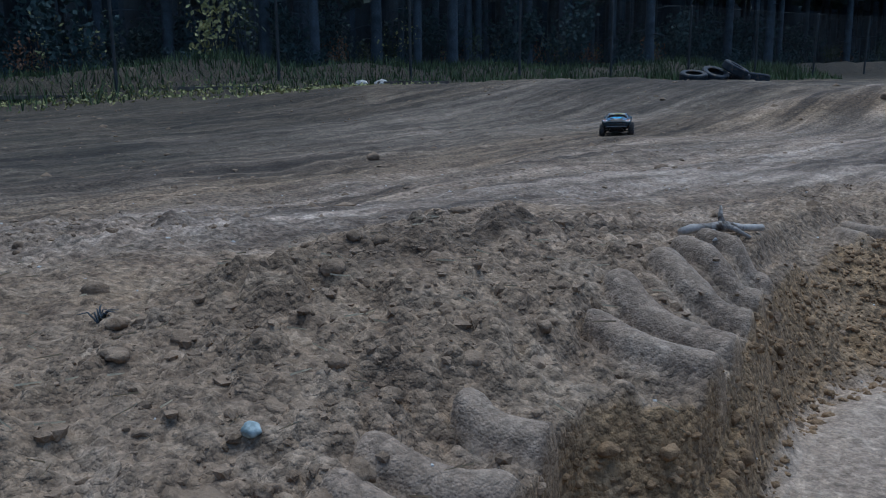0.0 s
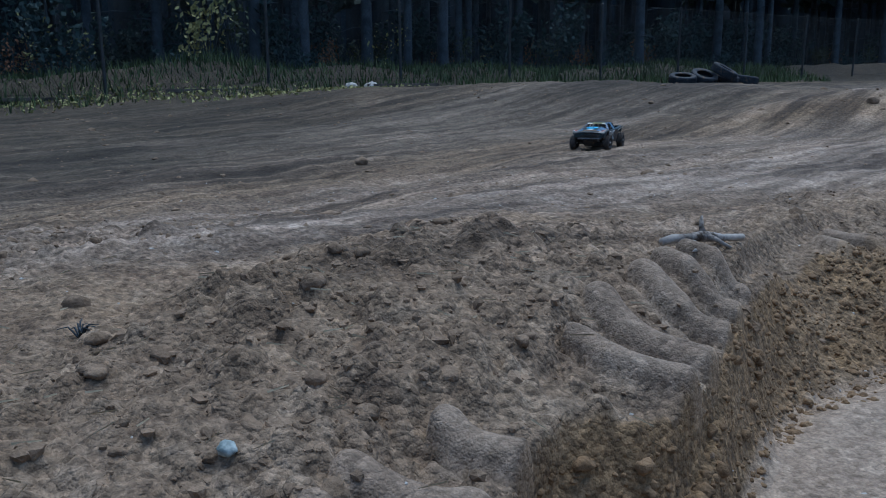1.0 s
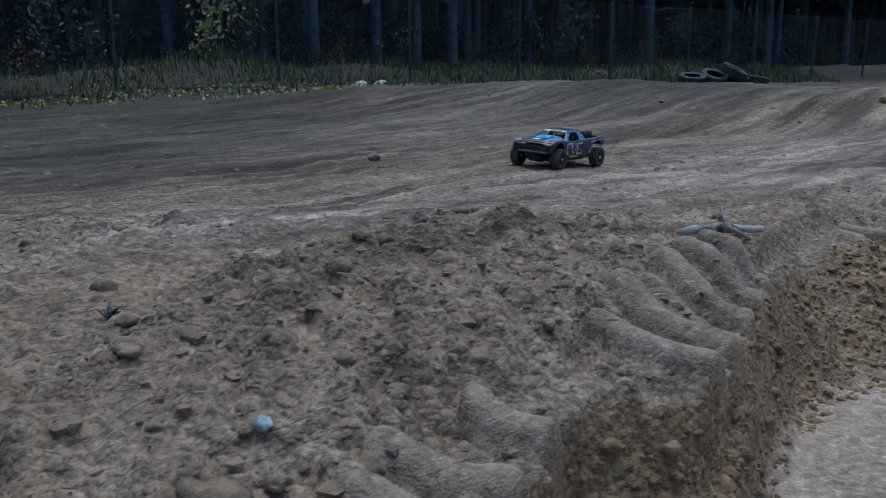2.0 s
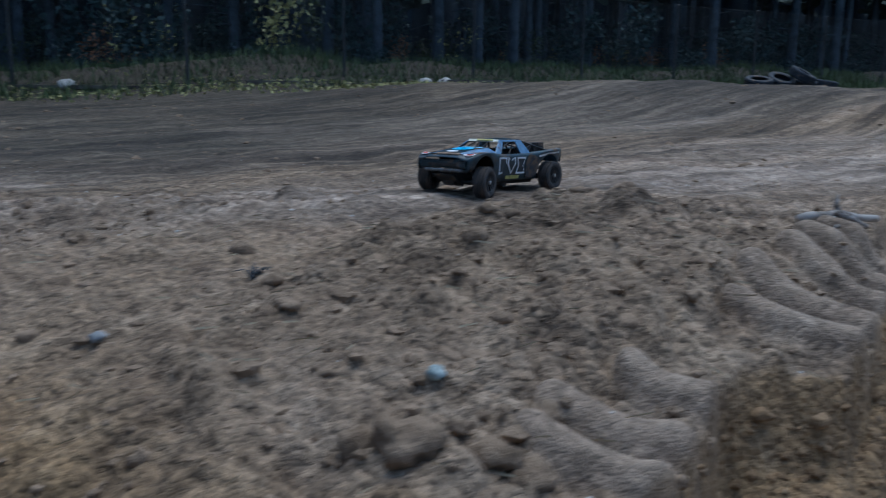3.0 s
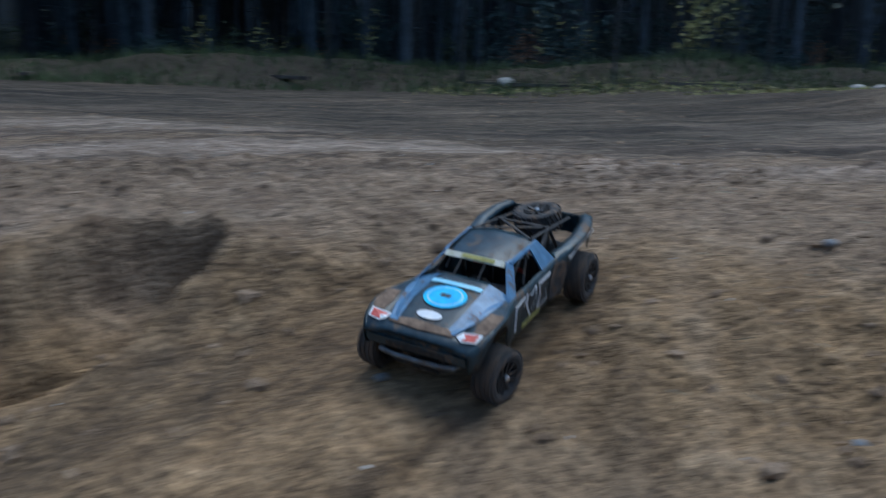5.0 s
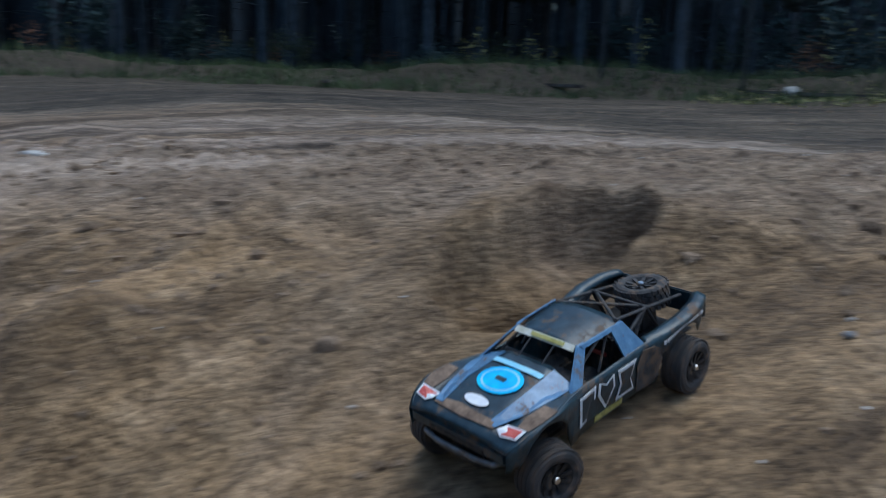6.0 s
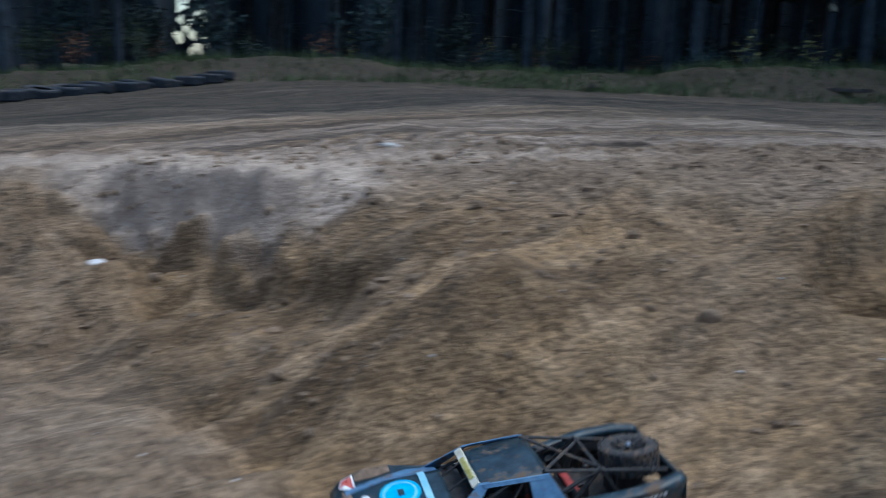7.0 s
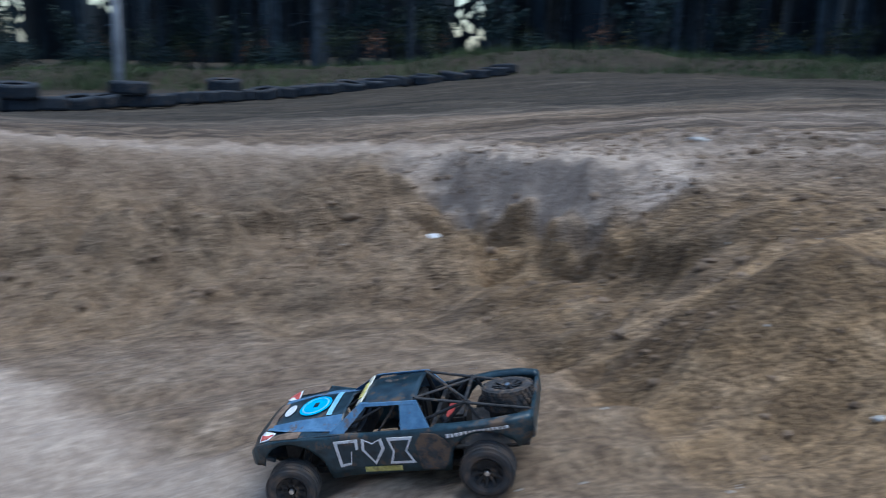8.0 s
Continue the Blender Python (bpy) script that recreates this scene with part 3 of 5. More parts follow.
def crumb_density(x, y):
    t, reach, _ = rim_place(x, y)
    lane = np.exp(-((lane_distance(x, y) / np.where(y < 0.8, 1.2, 0.4)) ** 2))
    patch = smooth01(0.5 + 2.2 * fbm(x, y, 1.6, 2, 91))
    return (0.10 + 0.90 * smooth01((reach + 2.4) / 1.2)) * (1 - 0.97 * smooth01((t - 0.85) / 0.2)) * (1 - 0.9 * lane) * patch * (1 - 0.97 * smooth01(lug_shape(x, y)[1] / 0.3)) * (1 - 0.75 * smooth01(t / 0.1) * smooth01((x + 0.4) / 0.3))


pts = spread(70000, -6.6, 2.2, -4.0, 4.6, crumb_density)
scatter("soil_crumbs", pts, RNG.lognormal(math.log(0.0075), 0.5, len(pts)).clip(0.004, 0.03), CLOD, "loose brown crumbs of earth strewn over the rim", "soil", RNG)
pts = spread(2200, -6.6, 2.0, -4.0, 3.6, crumb_density)
scatter("soil_clods", pts, RNG.lognormal(math.log(0.016), 0.35, len(pts)).clip(0.012, 0.05), CLOD, "fist-sized dark clods of earth on the bank", "soil", RNG, lump=True)
pts = spread(5000, -8, 7, 3.5, 15, lambda x, y: 0.25 + 0.0 * x)
scatter("track_crumbs", pts, RNG.lognormal(math.log(0.014), 0.5, len(pts)).clip(0.006, 0.05), CLOD, "scattered small clods on the packed track", "soil", RNG)
pts = spread(9000, 0.1, 1.9, 0.8, 3.4, lambda x, y: smooth01(rim_place(x, y)[0] / 0.15) * smooth01((1.2 - rim_place(x, y)[0]) / 0.2))
scatter("face_rubble", pts, RNG.lognormal(math.log(0.0062), 0.5, len(pts)).clip(0.003, 0.02), RAW_CLOD, "crumbled lumps of earth on the pit's face", "soil", RNG, sink=0.15, lump=True)
PALE_STONE = mottled("pale_stone", (0.30, 0.29, 0.27), (0.55, 0.53, 0.49), 20.0, 0.8, bump_s=0.4)
GREY_STONE = mottled("grey_stone", (0.14, 0.15, 0.16), (0.30, 0.31, 0.32), 18.0, 0.8, bump_s=0.5)
BLUE_STONE = mottled("blue_stone", (0.10, 0.15, 0.16), (0.45, 0.52, 0.52), 30.0, 0.6, bump_s=0.3)
WHITE_LITTER = mottled("white_paper", (0.65, 0.67, 0.70), (0.85, 0.86, 0.88), 40.0, 0.6, bump_s=0.4)
pts = spread(900, -5.5, 2.0, -2.4, 6, lambda x, y: 0.5 + 0.0 * x)
scatter("pebbles", pts, RNG.uniform(0.003, 0.009, len(pts)), PALE_STONE, "small pale pebbles in the earth", "pebbles", RNG)


def stone(name, x, y, size, material, label, category, stretch=(1, 1, 0.7), sink=0.3, seed=0, lift=0.0, rough=0.3):
    v = ROUND_V.copy()
    k = np.array([noise.noise(Vector(p) * 1.4 + Vector((seed * 3.1, seed, 0))) + 0.4 * noise.noise(Vector(p) * 3.5 + Vector((seed, 5, 0))) + 0.3 * noise.noise(Vector(p) * 8 + Vector((seed, 5, 2))) for p in v])
    v = v * (1 + rough * k[:, None]) * np.array(stretch) * size
    ob = new(name, fast_mesh(name, v, ROUND_F, material, True))
    ob.matrix_basis = pose(x, y, top(x, y) + size * stretch[2] * (1 - 2 * sink) + lift, 0, 0, seed * 57)
    return tagged(ob, label, category)


stone("stone", -0.31, 1.26, 0.017, BLUE_STONE, "blue-grey round stone with a pale chipped side", "stone", seed=1)
stone("stone", -1.02, 1.54, 0.018, GREY_STONE, "small grey-blue stone on the sandy ramp", "stone", seed=2)
stone("stone", -0.89, 0.78, 0.016, GREY_STONE, "small grey stone lying on loose sand", "stone", seed=3)
stone("stone", -1.83, 0.60, 0.014, GREY_STONE, "rounded grey stone on the ramp beside the lane", "stone", seed=4)
stone("stone", -0.45, 0.74, 0.014, GREY_STONE, "small grey stone at the pit's rim", "stone", seed=5)
stone("boulder", -0.33, 1.03, 0.05, CLOD, "dark muddy boulder stuck in the rim", "boulder", (1.1, 0.9, 0.7), seed=6, rough=0.6)
stone("stone", -5.4, 0.15, 0.05, PALE_STONE, "pale flat stone on the upper track", "stone", (1.3, 0.8, 0.4), seed=7)
stone("stone", -2.72, -0.73, 0.016, PALE_STONE, "small pale stone on the sandy slope", "stone", (1.4, 0.8, 0.5), seed=8)
stone("paper_scrap", -5.90, -1.30, 0.05, WHITE_LITTER, "crumpled white scrap lying at the foot of the bank", "litter", (1.4, 0.8, 0.35), seed=9)
stone("rock", -1.55, 16.2, 0.12, PALE_STONE, "pale round rock beside the fence", "rock", seed=10)
stone("rock", -1.2, 16.5, 0.14, PALE_STONE, "larger pale round rock beside the fence", "rock", seed=11)
stone("rock", -7.6, 14.4, 0.15, PALE_STONE, "pale rock in the grass verge", "rock", seed=12)
for k, (x, y, s) in enumerate(((-0.26, 1.92, 0.03), (-0.24, 2.17, 0.022), (-0.17, 2.2, 0.022), (0.0, 1.74, 0.018), (-0.58, 6.83, 0.06), (1.44, 5.67, 0.04), (-0.2, 1.5, 0.02), (0.02, 0.98, 0.03), (0.28, 2.0, 0.022), (-0.16, 1.02, 0.035), (-0.72, 1.78, 0.025), (-0.1, 1.42, 0.022), (4.9, 9.6, 0.08), (-2.9, 1.6, 0.05), (-3.4, 1.9, 0.04))):
    stone("clod", x, y, s, CLOD, "dark lump of dried earth", "clod", (1.1, 0.9, 0.7), 0.5, 20 + k)["group"] = "large clods on the ground"
for k, (x, y, sz) in enumerate(((-0.21, 1.03, 0.045), (-0.43, 0.75, 0.03), (-0.13, 1.16, 0.032), (-0.27, 1.12, 0.022), (-0.30, 0.86, 0.026), (-0.12, 0.96, 0.04))):
    stone("clod", x, y, sz * 0.75, CLOD, "rounded clod of damp earth heaped at the rim", "clod", (1.2, 0.9, 0.75), 0.4, 60 + k, rough=0.55)["group"] = "large clods on the ground"
stone("clod", -1.55, 3.1, 0.02, CLOD, "dark lump of dried earth", "clod", seed=50)

# ---- forked stick on the rim ----
STICK = mottled("dead_wood", (0.22, 0.20, 0.18), (0.50, 0.46, 0.42), 9.0, 0.8, bump_s=0.6, bump_d=0.003, fine=70.0, dirt=(0.05, 0.035, 0.025), dirt_amount=0.3)


def forked_stick():
    z = 0.016
    a, b = Vector((0.74, 2.64, 0)), Vector((1.07, 2.84, 0))
    f = a.lerp(b, 0.5)
    for p in (a, b, f):
        p.z = top(p.x, p.y) + z + 0.012
    f.z = max(f.z, (a.z + b.z) / 2 + 0.012)
    bm = bmesh.new()
    add_tube(bm, [a, a.lerp(f, 0.25) + Vector((0, 0, 0.006)), a.lerp(f, 0.6) + Vector((0.004, 0, 0.002)), f, f.lerp(b, 0.5) + Vector((0, 0, -0.004)), b], [0.013, 0.0145, 0.014, 0.019, 0.013, 0.012], 10)
    stick = part("forked_stick", bm, STICK, smooth=True)
    bm = bmesh.new()
    add_tube(bm, [f, f + Vector((-0.006, 0.012, 0.03)), f + Vector((-0.004, 0.02, 0.065))], [0.015, 0.009, 0.004], 8)
    part("twig", bm, STICK, stick, smooth=True)
    bm = bmesh.new()
    add_tube(bm, [f, f + Vector((0.03, -0.02, -0.005)), f + Vector((0.075, -0.05, -0.03))], [0.013, 0.009, 0.005], 8)
    part("twig", bm, STICK, stick, smooth=True)
    tagged(stick, "weathered grey-brown forked stick lying on the rim", "stick")


forked_stick()


def dry_weed(x, y, seed):
    rng = np.random.default_rng(seed)
    bm = bmesh.new()
    for k in range(9):
        a, ln = rng.uniform(0, 6.28), rng.uniform(0.02, 0.05)
        e = Vector((math.cos(a) * ln, math.sin(a) * ln, ln * rng.uniform(0.2, 0.8)))
        add_tube(bm, [(0, 0, -0.01), e * 0.5 + Vector((0, 0, 0.012)), e], [0.003, 0.002, 0.001], 5)
    tagged(part("dry_weed", bm, BARK, smooth=True), "small dark dried weed on the bare earth", "weed").matrix_basis = pose(x, y, top(x, y))


dry_weed(-0.78, 1.84, 1)

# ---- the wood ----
# pine green shifted to blue, the wood's haze put into the leaves
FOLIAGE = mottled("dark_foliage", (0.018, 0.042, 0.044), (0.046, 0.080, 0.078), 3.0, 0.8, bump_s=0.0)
GREEN = mottled("green_leaves", (0.03, 0.05, 0.025), (0.07, 0.09, 0.045), 3.0, 0.7, bump_s=0.0)
YELLOW = mottled("yellow_leaves", (0.22, 0.21, 0.07), (0.42, 0.40, 0.16), 6.0, 0.7, bump_s=0.0)
RUST = mottled("rust_leaves", (0.14, 0.06, 0.03), (0.28, 0.14, 0.07), 6.0, 0.7, bump_s=0.0)
GRASS = mottled("verge_grass", (0.034, 0.062, 0.023), (0.092, 0.128, 0.05), 2.0, 0.85, bump_s=0.0)


def leaf_quads(centres, sizes, rng):
    """Small folded leaves turned at random, as vertices and triangles."""
    n = len(centres)
    a = rng.normal(size=(n, 3))
    a /= np.linalg.norm(a, axis=1)[:, None]
    b = np.cross(a, rng.normal(size=(n, 3)))
    b /= np.linalg.norm(b, axis=1)[:, None]
    s = sizes[:, None]
    v = np.stack([centres - a * s, centres + b * s * 0.55, centres + a * s, centres - b * s * 0.55], 1)
    f = np.array([[0, 1, 2], [0, 2, 3]])[None] + (np.arange(n) * 4)[:, None, None]
    return v.reshape(-1, 3), f.reshape(-1, 3)


def pine(seed, tall):
    rng = np.random.default_rng(seed)
    bm = bmesh.new()
    r = 0.11 + 0.06 * rng.random()
    lean = rng.normal(0, 0.16, 2)
    pts = [Vector((lean[0] * h * h, lean[1] * h * h, -0.5 + h * (tall + 0.5))) for h in (0, 0.04, 0.1, 0.3, 0.6, 1.0)]
    add_tube(bm, pts, [r * 1.35, r * 1.2, r, r * 0.85, r * 0.6, 0.02], 10)
    for k in range(16):
        h = rng.uniform(1.0, tall * 0.7)
        f = (h + 0.5) / (tall + 0.5)
        a = rng.uniform(0, 6.28)
        q = Vector((lean[0] * f * f, lean[1] * f * f, h))
        ln = rng.uniform(0.3, 1.3)
        e = q + Vector((math.cos(a) * ln, math.sin(a) * ln, rng.uniform(-0.25, 0.2)))
        add_tube(bm, [q, q.lerp(e, 0.5) + Vector((0, 0, 0.05)), e], [0.022, 0.014, 0.004], 4)
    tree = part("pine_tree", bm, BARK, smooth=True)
    n = 520
    h = rng.uniform(0.42, 1.0, n)
    rad = (1.08 - h) * 3.0 * np.sqrt(rng.random(n))
    a = rng.uniform(0, 6.28, n)
    clump = np.round(a * 1.4) / 1.4 + rng.normal(0, 0.2, n)
    c = np.stack([np.cos(clump) * rad, np.sin(clump) * rad, tall * h - 0.15 * rad + rng.normal(0, 0.15, n)], -1)
    v, fc = leaf_quads(c, rng.uniform(0.3, 0.8, n), rng)
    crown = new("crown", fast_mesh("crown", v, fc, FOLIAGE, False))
    crown.parent = tree
    return tagged(tree, "tall dark pine with a bare brown trunk", "tree", "trees of the wood")


def shrub(seed, tall, leaf, label, count=260, spread_r=0.55, leaf_size=0.05, stems=6):
    rng = np.random.default_rng(seed)
    bm = bmesh.new()
    tips = []
    for k in range(stems):
        a, ln = rng.uniform(0, 6.28), tall * rng.uniform(0.6, 1.0)
        e = Vector((math.cos(a) * spread_r * rng.uniform(0.2, 1), math.sin(a) * spread_r * rng.uniform(0.2, 1), ln))
        m = e * 0.5 + Vector((rng.normal(0, 0.05), rng.normal(0, 0.05), 0.06))
        add_tube(bm, [(0, 0, -0.1), m, e], [0.014, 0.009, 0.003], 5)
        tips += [m.lerp(e, t) for t in (0.1, 0.4, 0.7, 1.0)]
    bush = part("shrub", bm, BARK, smooth=True)
    idx = rng.integers(0, len(tips), count)
    c = np.array([tips[i][:] for i in idx]) + rng.normal(0, 0.11, (count, 3))
    v, f = leaf_quads(c, rng.uniform(0.5, 1.3, count) * leaf_size, rng)
    leaves = new("leaves", fast_mesh("leaves", v, f, leaf, False))
    leaves.parent = bush
    return tagged(bush, label, "shrub", "shrubs at the wood's edge")


def build_wood():
    rng = np.random.default_rng(3)
    protos = [pine(100 + k, 11 + 1.1 * k) for k in range(5)]
    placed, n = [], 0
    while n < 300:
        x, y = rng.uniform(-62, 40), rng.uniform(-45, 58)
        d = float(edge_distance(np.array([x]), np.array([y]))[0])
        if d < 1.6 or d > 30 or rng.random() > (1.0 if d < 12 else 0.75) or (y < -6 and rng.random() < 0.6):
            continue
        if any((x - a) ** 2 + (y - b) ** 2 < 1.1 for a, b in placed):
            continue
        # a thin place in the wood, where the sky shows
        bear = math.degrees(math.atan2(-(x + 0.9), y + 2.35))
        if abs(bear - 76.0) < 1.5 or 102.5 < bear < 106.5 or 98.5 < bear < 100:
            continue
        placed.append((x, y))
        z = float(height(np.array([x]), np.array([y]))[0])
        m = pose(x, y, z, 0, 0, rng.uniform(0, 360)) @ Matrix.Diagonal((1, 1, 1, 1))
        if n < 5:
            protos[n].matrix_basis = m
        else:
            copy_thing(protos[n % 5], m)
        n += 1
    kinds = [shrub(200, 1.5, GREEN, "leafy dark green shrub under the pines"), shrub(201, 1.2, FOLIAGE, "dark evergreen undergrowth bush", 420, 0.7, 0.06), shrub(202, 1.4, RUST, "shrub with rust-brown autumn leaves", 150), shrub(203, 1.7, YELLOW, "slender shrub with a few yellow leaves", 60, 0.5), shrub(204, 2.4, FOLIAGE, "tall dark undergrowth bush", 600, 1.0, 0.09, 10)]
    used = set()
    for k in range(290):
        while True:
            x, y = rng.uniform(-40, 30), rng.uniform(-16, 45)
            d = float(edge_distance(np.array([x]), np.array([y]))[0])
            bear = math.degrees(math.atan2(-(x + 0.9), y + 2.35))
            if 2.2 < d < 16 and not abs(bear - 76.0) < 1.6:
                break
        j = int(rng.choice(5, p=(0.22, 0.3, 0.12, 0.06, 0.3)))
        z = float(height(np.array([x]), np.array([y]))[0])
        m = pose(x, y, z, 0, 0, rng.uniform(0, 360))
        if j not in used:
            kinds[j].matrix_basis = m
            used.add(j)
        else:
            copy_thing(kinds[j], m)
    for x, y, k in ((-4.7, 18.2, 0), (-5.1, 18.5, 1), (-4.2, 18.6, 2), (-8.4, 18.6, 3), (-7.9, 19.6, 4), (-12.8, 17.5, 5), (-16.6, 15.5, 6)):
        b = shrub(300 + k, 1.75 if k < 3 else 2.0, YELLOW if k != 2 else GREEN, "young tree with pale yellow autumn leaves behind the fence" if k != 2 else "pale green bush behind the fence", 120 if k < 3 else 60, 0.5, 0.075 if k < 3 else 0.06)
        b.matrix_basis = pose(x, y, float(height(np.array([x]), np.array([y]))[0]))
    # near-black ring all round, painted as the deep wood's shade, with thin places
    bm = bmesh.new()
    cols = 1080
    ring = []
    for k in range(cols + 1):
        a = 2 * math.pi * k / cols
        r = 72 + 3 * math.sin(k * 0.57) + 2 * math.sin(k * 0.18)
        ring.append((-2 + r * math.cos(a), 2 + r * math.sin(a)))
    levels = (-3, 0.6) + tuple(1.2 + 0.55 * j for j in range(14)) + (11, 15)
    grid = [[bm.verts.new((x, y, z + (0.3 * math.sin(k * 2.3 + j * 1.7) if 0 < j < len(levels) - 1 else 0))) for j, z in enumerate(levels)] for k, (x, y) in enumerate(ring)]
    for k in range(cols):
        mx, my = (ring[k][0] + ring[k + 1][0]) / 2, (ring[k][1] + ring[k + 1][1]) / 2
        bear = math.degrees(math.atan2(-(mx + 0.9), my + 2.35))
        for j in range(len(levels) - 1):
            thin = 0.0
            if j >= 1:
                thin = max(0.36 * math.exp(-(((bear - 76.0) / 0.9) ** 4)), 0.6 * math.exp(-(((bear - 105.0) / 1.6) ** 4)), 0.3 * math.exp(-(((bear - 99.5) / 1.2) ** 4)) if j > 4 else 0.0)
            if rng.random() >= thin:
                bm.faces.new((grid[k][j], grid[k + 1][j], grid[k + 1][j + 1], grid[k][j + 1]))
    tagged(part("backdrop", bm, BACK), "near-black ring painted as the shade of the pine wood", "backdrop", kind="structure")


build_wood()


def birch(x, y):
    """A slim pale trunk with a few thin limbs."""
    rng = np.random.default_rng(77)
    bm = bmesh.new()
    add_tube(bm, [(0, 0, -0.5), (0.03, 0.02, 1.5), (-0.02, 0.05, 4.5), (0.05, 0, 9.0)], [0.12, 0.10, 0.08, 0.02], 10)
    for k in range(9):
        h, a = rng.uniform(2.2, 8.0), rng.uniform(0, 6.28)
        ln = rng.uniform(0.5, 1.4)
        add_tube(bm, [(0, 0.03, h), (math.cos(a) * ln * 0.5, math.sin(a) * ln * 0.5, h + 0.35), (math.cos(a) * ln, math.sin(a) * ln, h + 0.5)], [0.025, 0.014, 0.004], 5)
    tree = part("birch_tree", bm, BIRCH, smooth=True)
    n = 260
    a, r, h = rng.uniform(0, 6.28, n), 1.3 * np.sqrt(rng.random(n)), rng.uniform(3.0, 9.2, n)
    v, f = leaf_quads(np.stack([np.cos(a) * r, np.sin(a) * r, h], -1), rng.uniform(0.04, 0.09, n), rng)
    new("crown", fast_mesh("crown", v, f, YELLOW, False)).parent = tree
    tree.matrix_basis = pose(x, y, float(height(np.array([x]), np.array([y]))[0]))
    tagged(tree, "slim pale birch standing before the dark pines", "tree")


BIRCH = mottled("birch_bark", (0.30, 0.31, 0.32), (0.55, 0.56, 0.58), 5.0, 0.8, bump_s=0.4, fine=30.0, dirt=(0.05, 0.05, 0.05), dirt_amount=0.3)
birch(-20.7, -5.2)


def build_verge():
    rng = np.random.default_rng(5)
    n = 260000
    x, y = rng.uniform(-25, 12, n), rng.uniform(-8, 30, n)
    d = edge_distance(x, y)
    keep = (d > -2.4) & (d < 3.5) & (rng.random(n) < np.clip(0.3 + 1.6 * fbm(x, y, 0.5, 3, 81) + 0.25, 0.05, 1))
    x, y = x[keep], y[keep]
    z = height(x, y)
    h = rng.uniform(0.06, 0.24, len(x)) * (0.6 + 0.9 * (value_noise(x * 0.7, y * 0.7, 8)))
    a, lean = rng.uniform(0, 6.28, len(x)), rng.uniform(0.2, 0.7, len(x)) * h
    w = 0.017
    v = np.stack([np.stack([x - w * np.sin(a), y + w * np.cos(a), z - 0.02], -1), np.stack([x + w * np.sin(a), y - w * np.cos(a), z - 0.02], -1), np.stack([x + lean * np.cos(a), y + lean * np.sin(a), z + h], -1)], 1)
    f = np.arange(len(x) * 3).reshape(-1, 3)
    tagged(new("grass", fast_mesh("grass", v.reshape(-1, 3), f, GRASS, False)), "thin dull grass along the verge", "grass", kind="stuff")
    n = 1500
    t = rng.random(n)
    x = -8.5 + 7.5 * t + rng.normal(0, 0.5, n)
    y = 13.6 + 2.2 * t + rng.normal(0, 0.4, n)
    c = np.stack([x, y, rough_height(x, y) + 0.03], -1)
    v, f = leaf_quads(c, rng.uniform(0.02, 0.05, n), rng)
    tagged(new("fallen_leaves", fast_mesh("fallen_leaves", v, f, YELLOW, False)), "fallen yellow leaves on the verge", "leaves", kind="stuff")
    n = 170
    x, y = rng.uniform(-1.4, 0.6, n), rng.uniform(0.7, 2.6, n)
    z = rough_height(x, y)
    a, ln = rng.uniform(0, 6.28, n), rng.uniform(0.01, 0.03, n)
    w = 0.0009
    v = np.stack([np.stack([x - ln * np.cos(a), y - ln * np.sin(a), z + 0.006], -1), np.stack([x + ln * np.cos(a), y + ln * np.sin(a), z + 0.012], -1), np.stack([x + ln * np.cos(a) - w * np.sin(a), y + ln * np.sin(a) + w * np.cos(a), z + 0.008], -1), np.stack([x - ln * np.cos(a) - w * np.sin(a), y - ln * np.sin(a) + w * np.cos(a), z + 0.004], -1)], 1)
    f = np.arange(n * 4).reshape(-1, 4)
    tagged(new("straw", fast_mesh("straw", v.reshape(-1, 3), f, STRAW, False)), "dry straw stalks strewn on the earth", "straw", kind="stuff")


STRAW = mottled("straw", (0.33, 0.27, 0.17), (0.5, 0.43, 0.3), 20.0, 0.8, bump_s=0.0)
build_verge()

# ---- the fence ----
STEEL = mottled("galvanised_steel", (0.035, 0.04, 0.042), (0.08, 0.085, 0.09), 6.0, 0.6, 0.3, bump_s=0.2, dirt=(0.10, 0.07, 0.05), dirt_amount=0.3)
WIRE = mottled("wire", (0.02, 0.024, 0.026), (0.045, 0.05, 0.053), 6.0, 0.8, 0.0, bump_s=0.0)


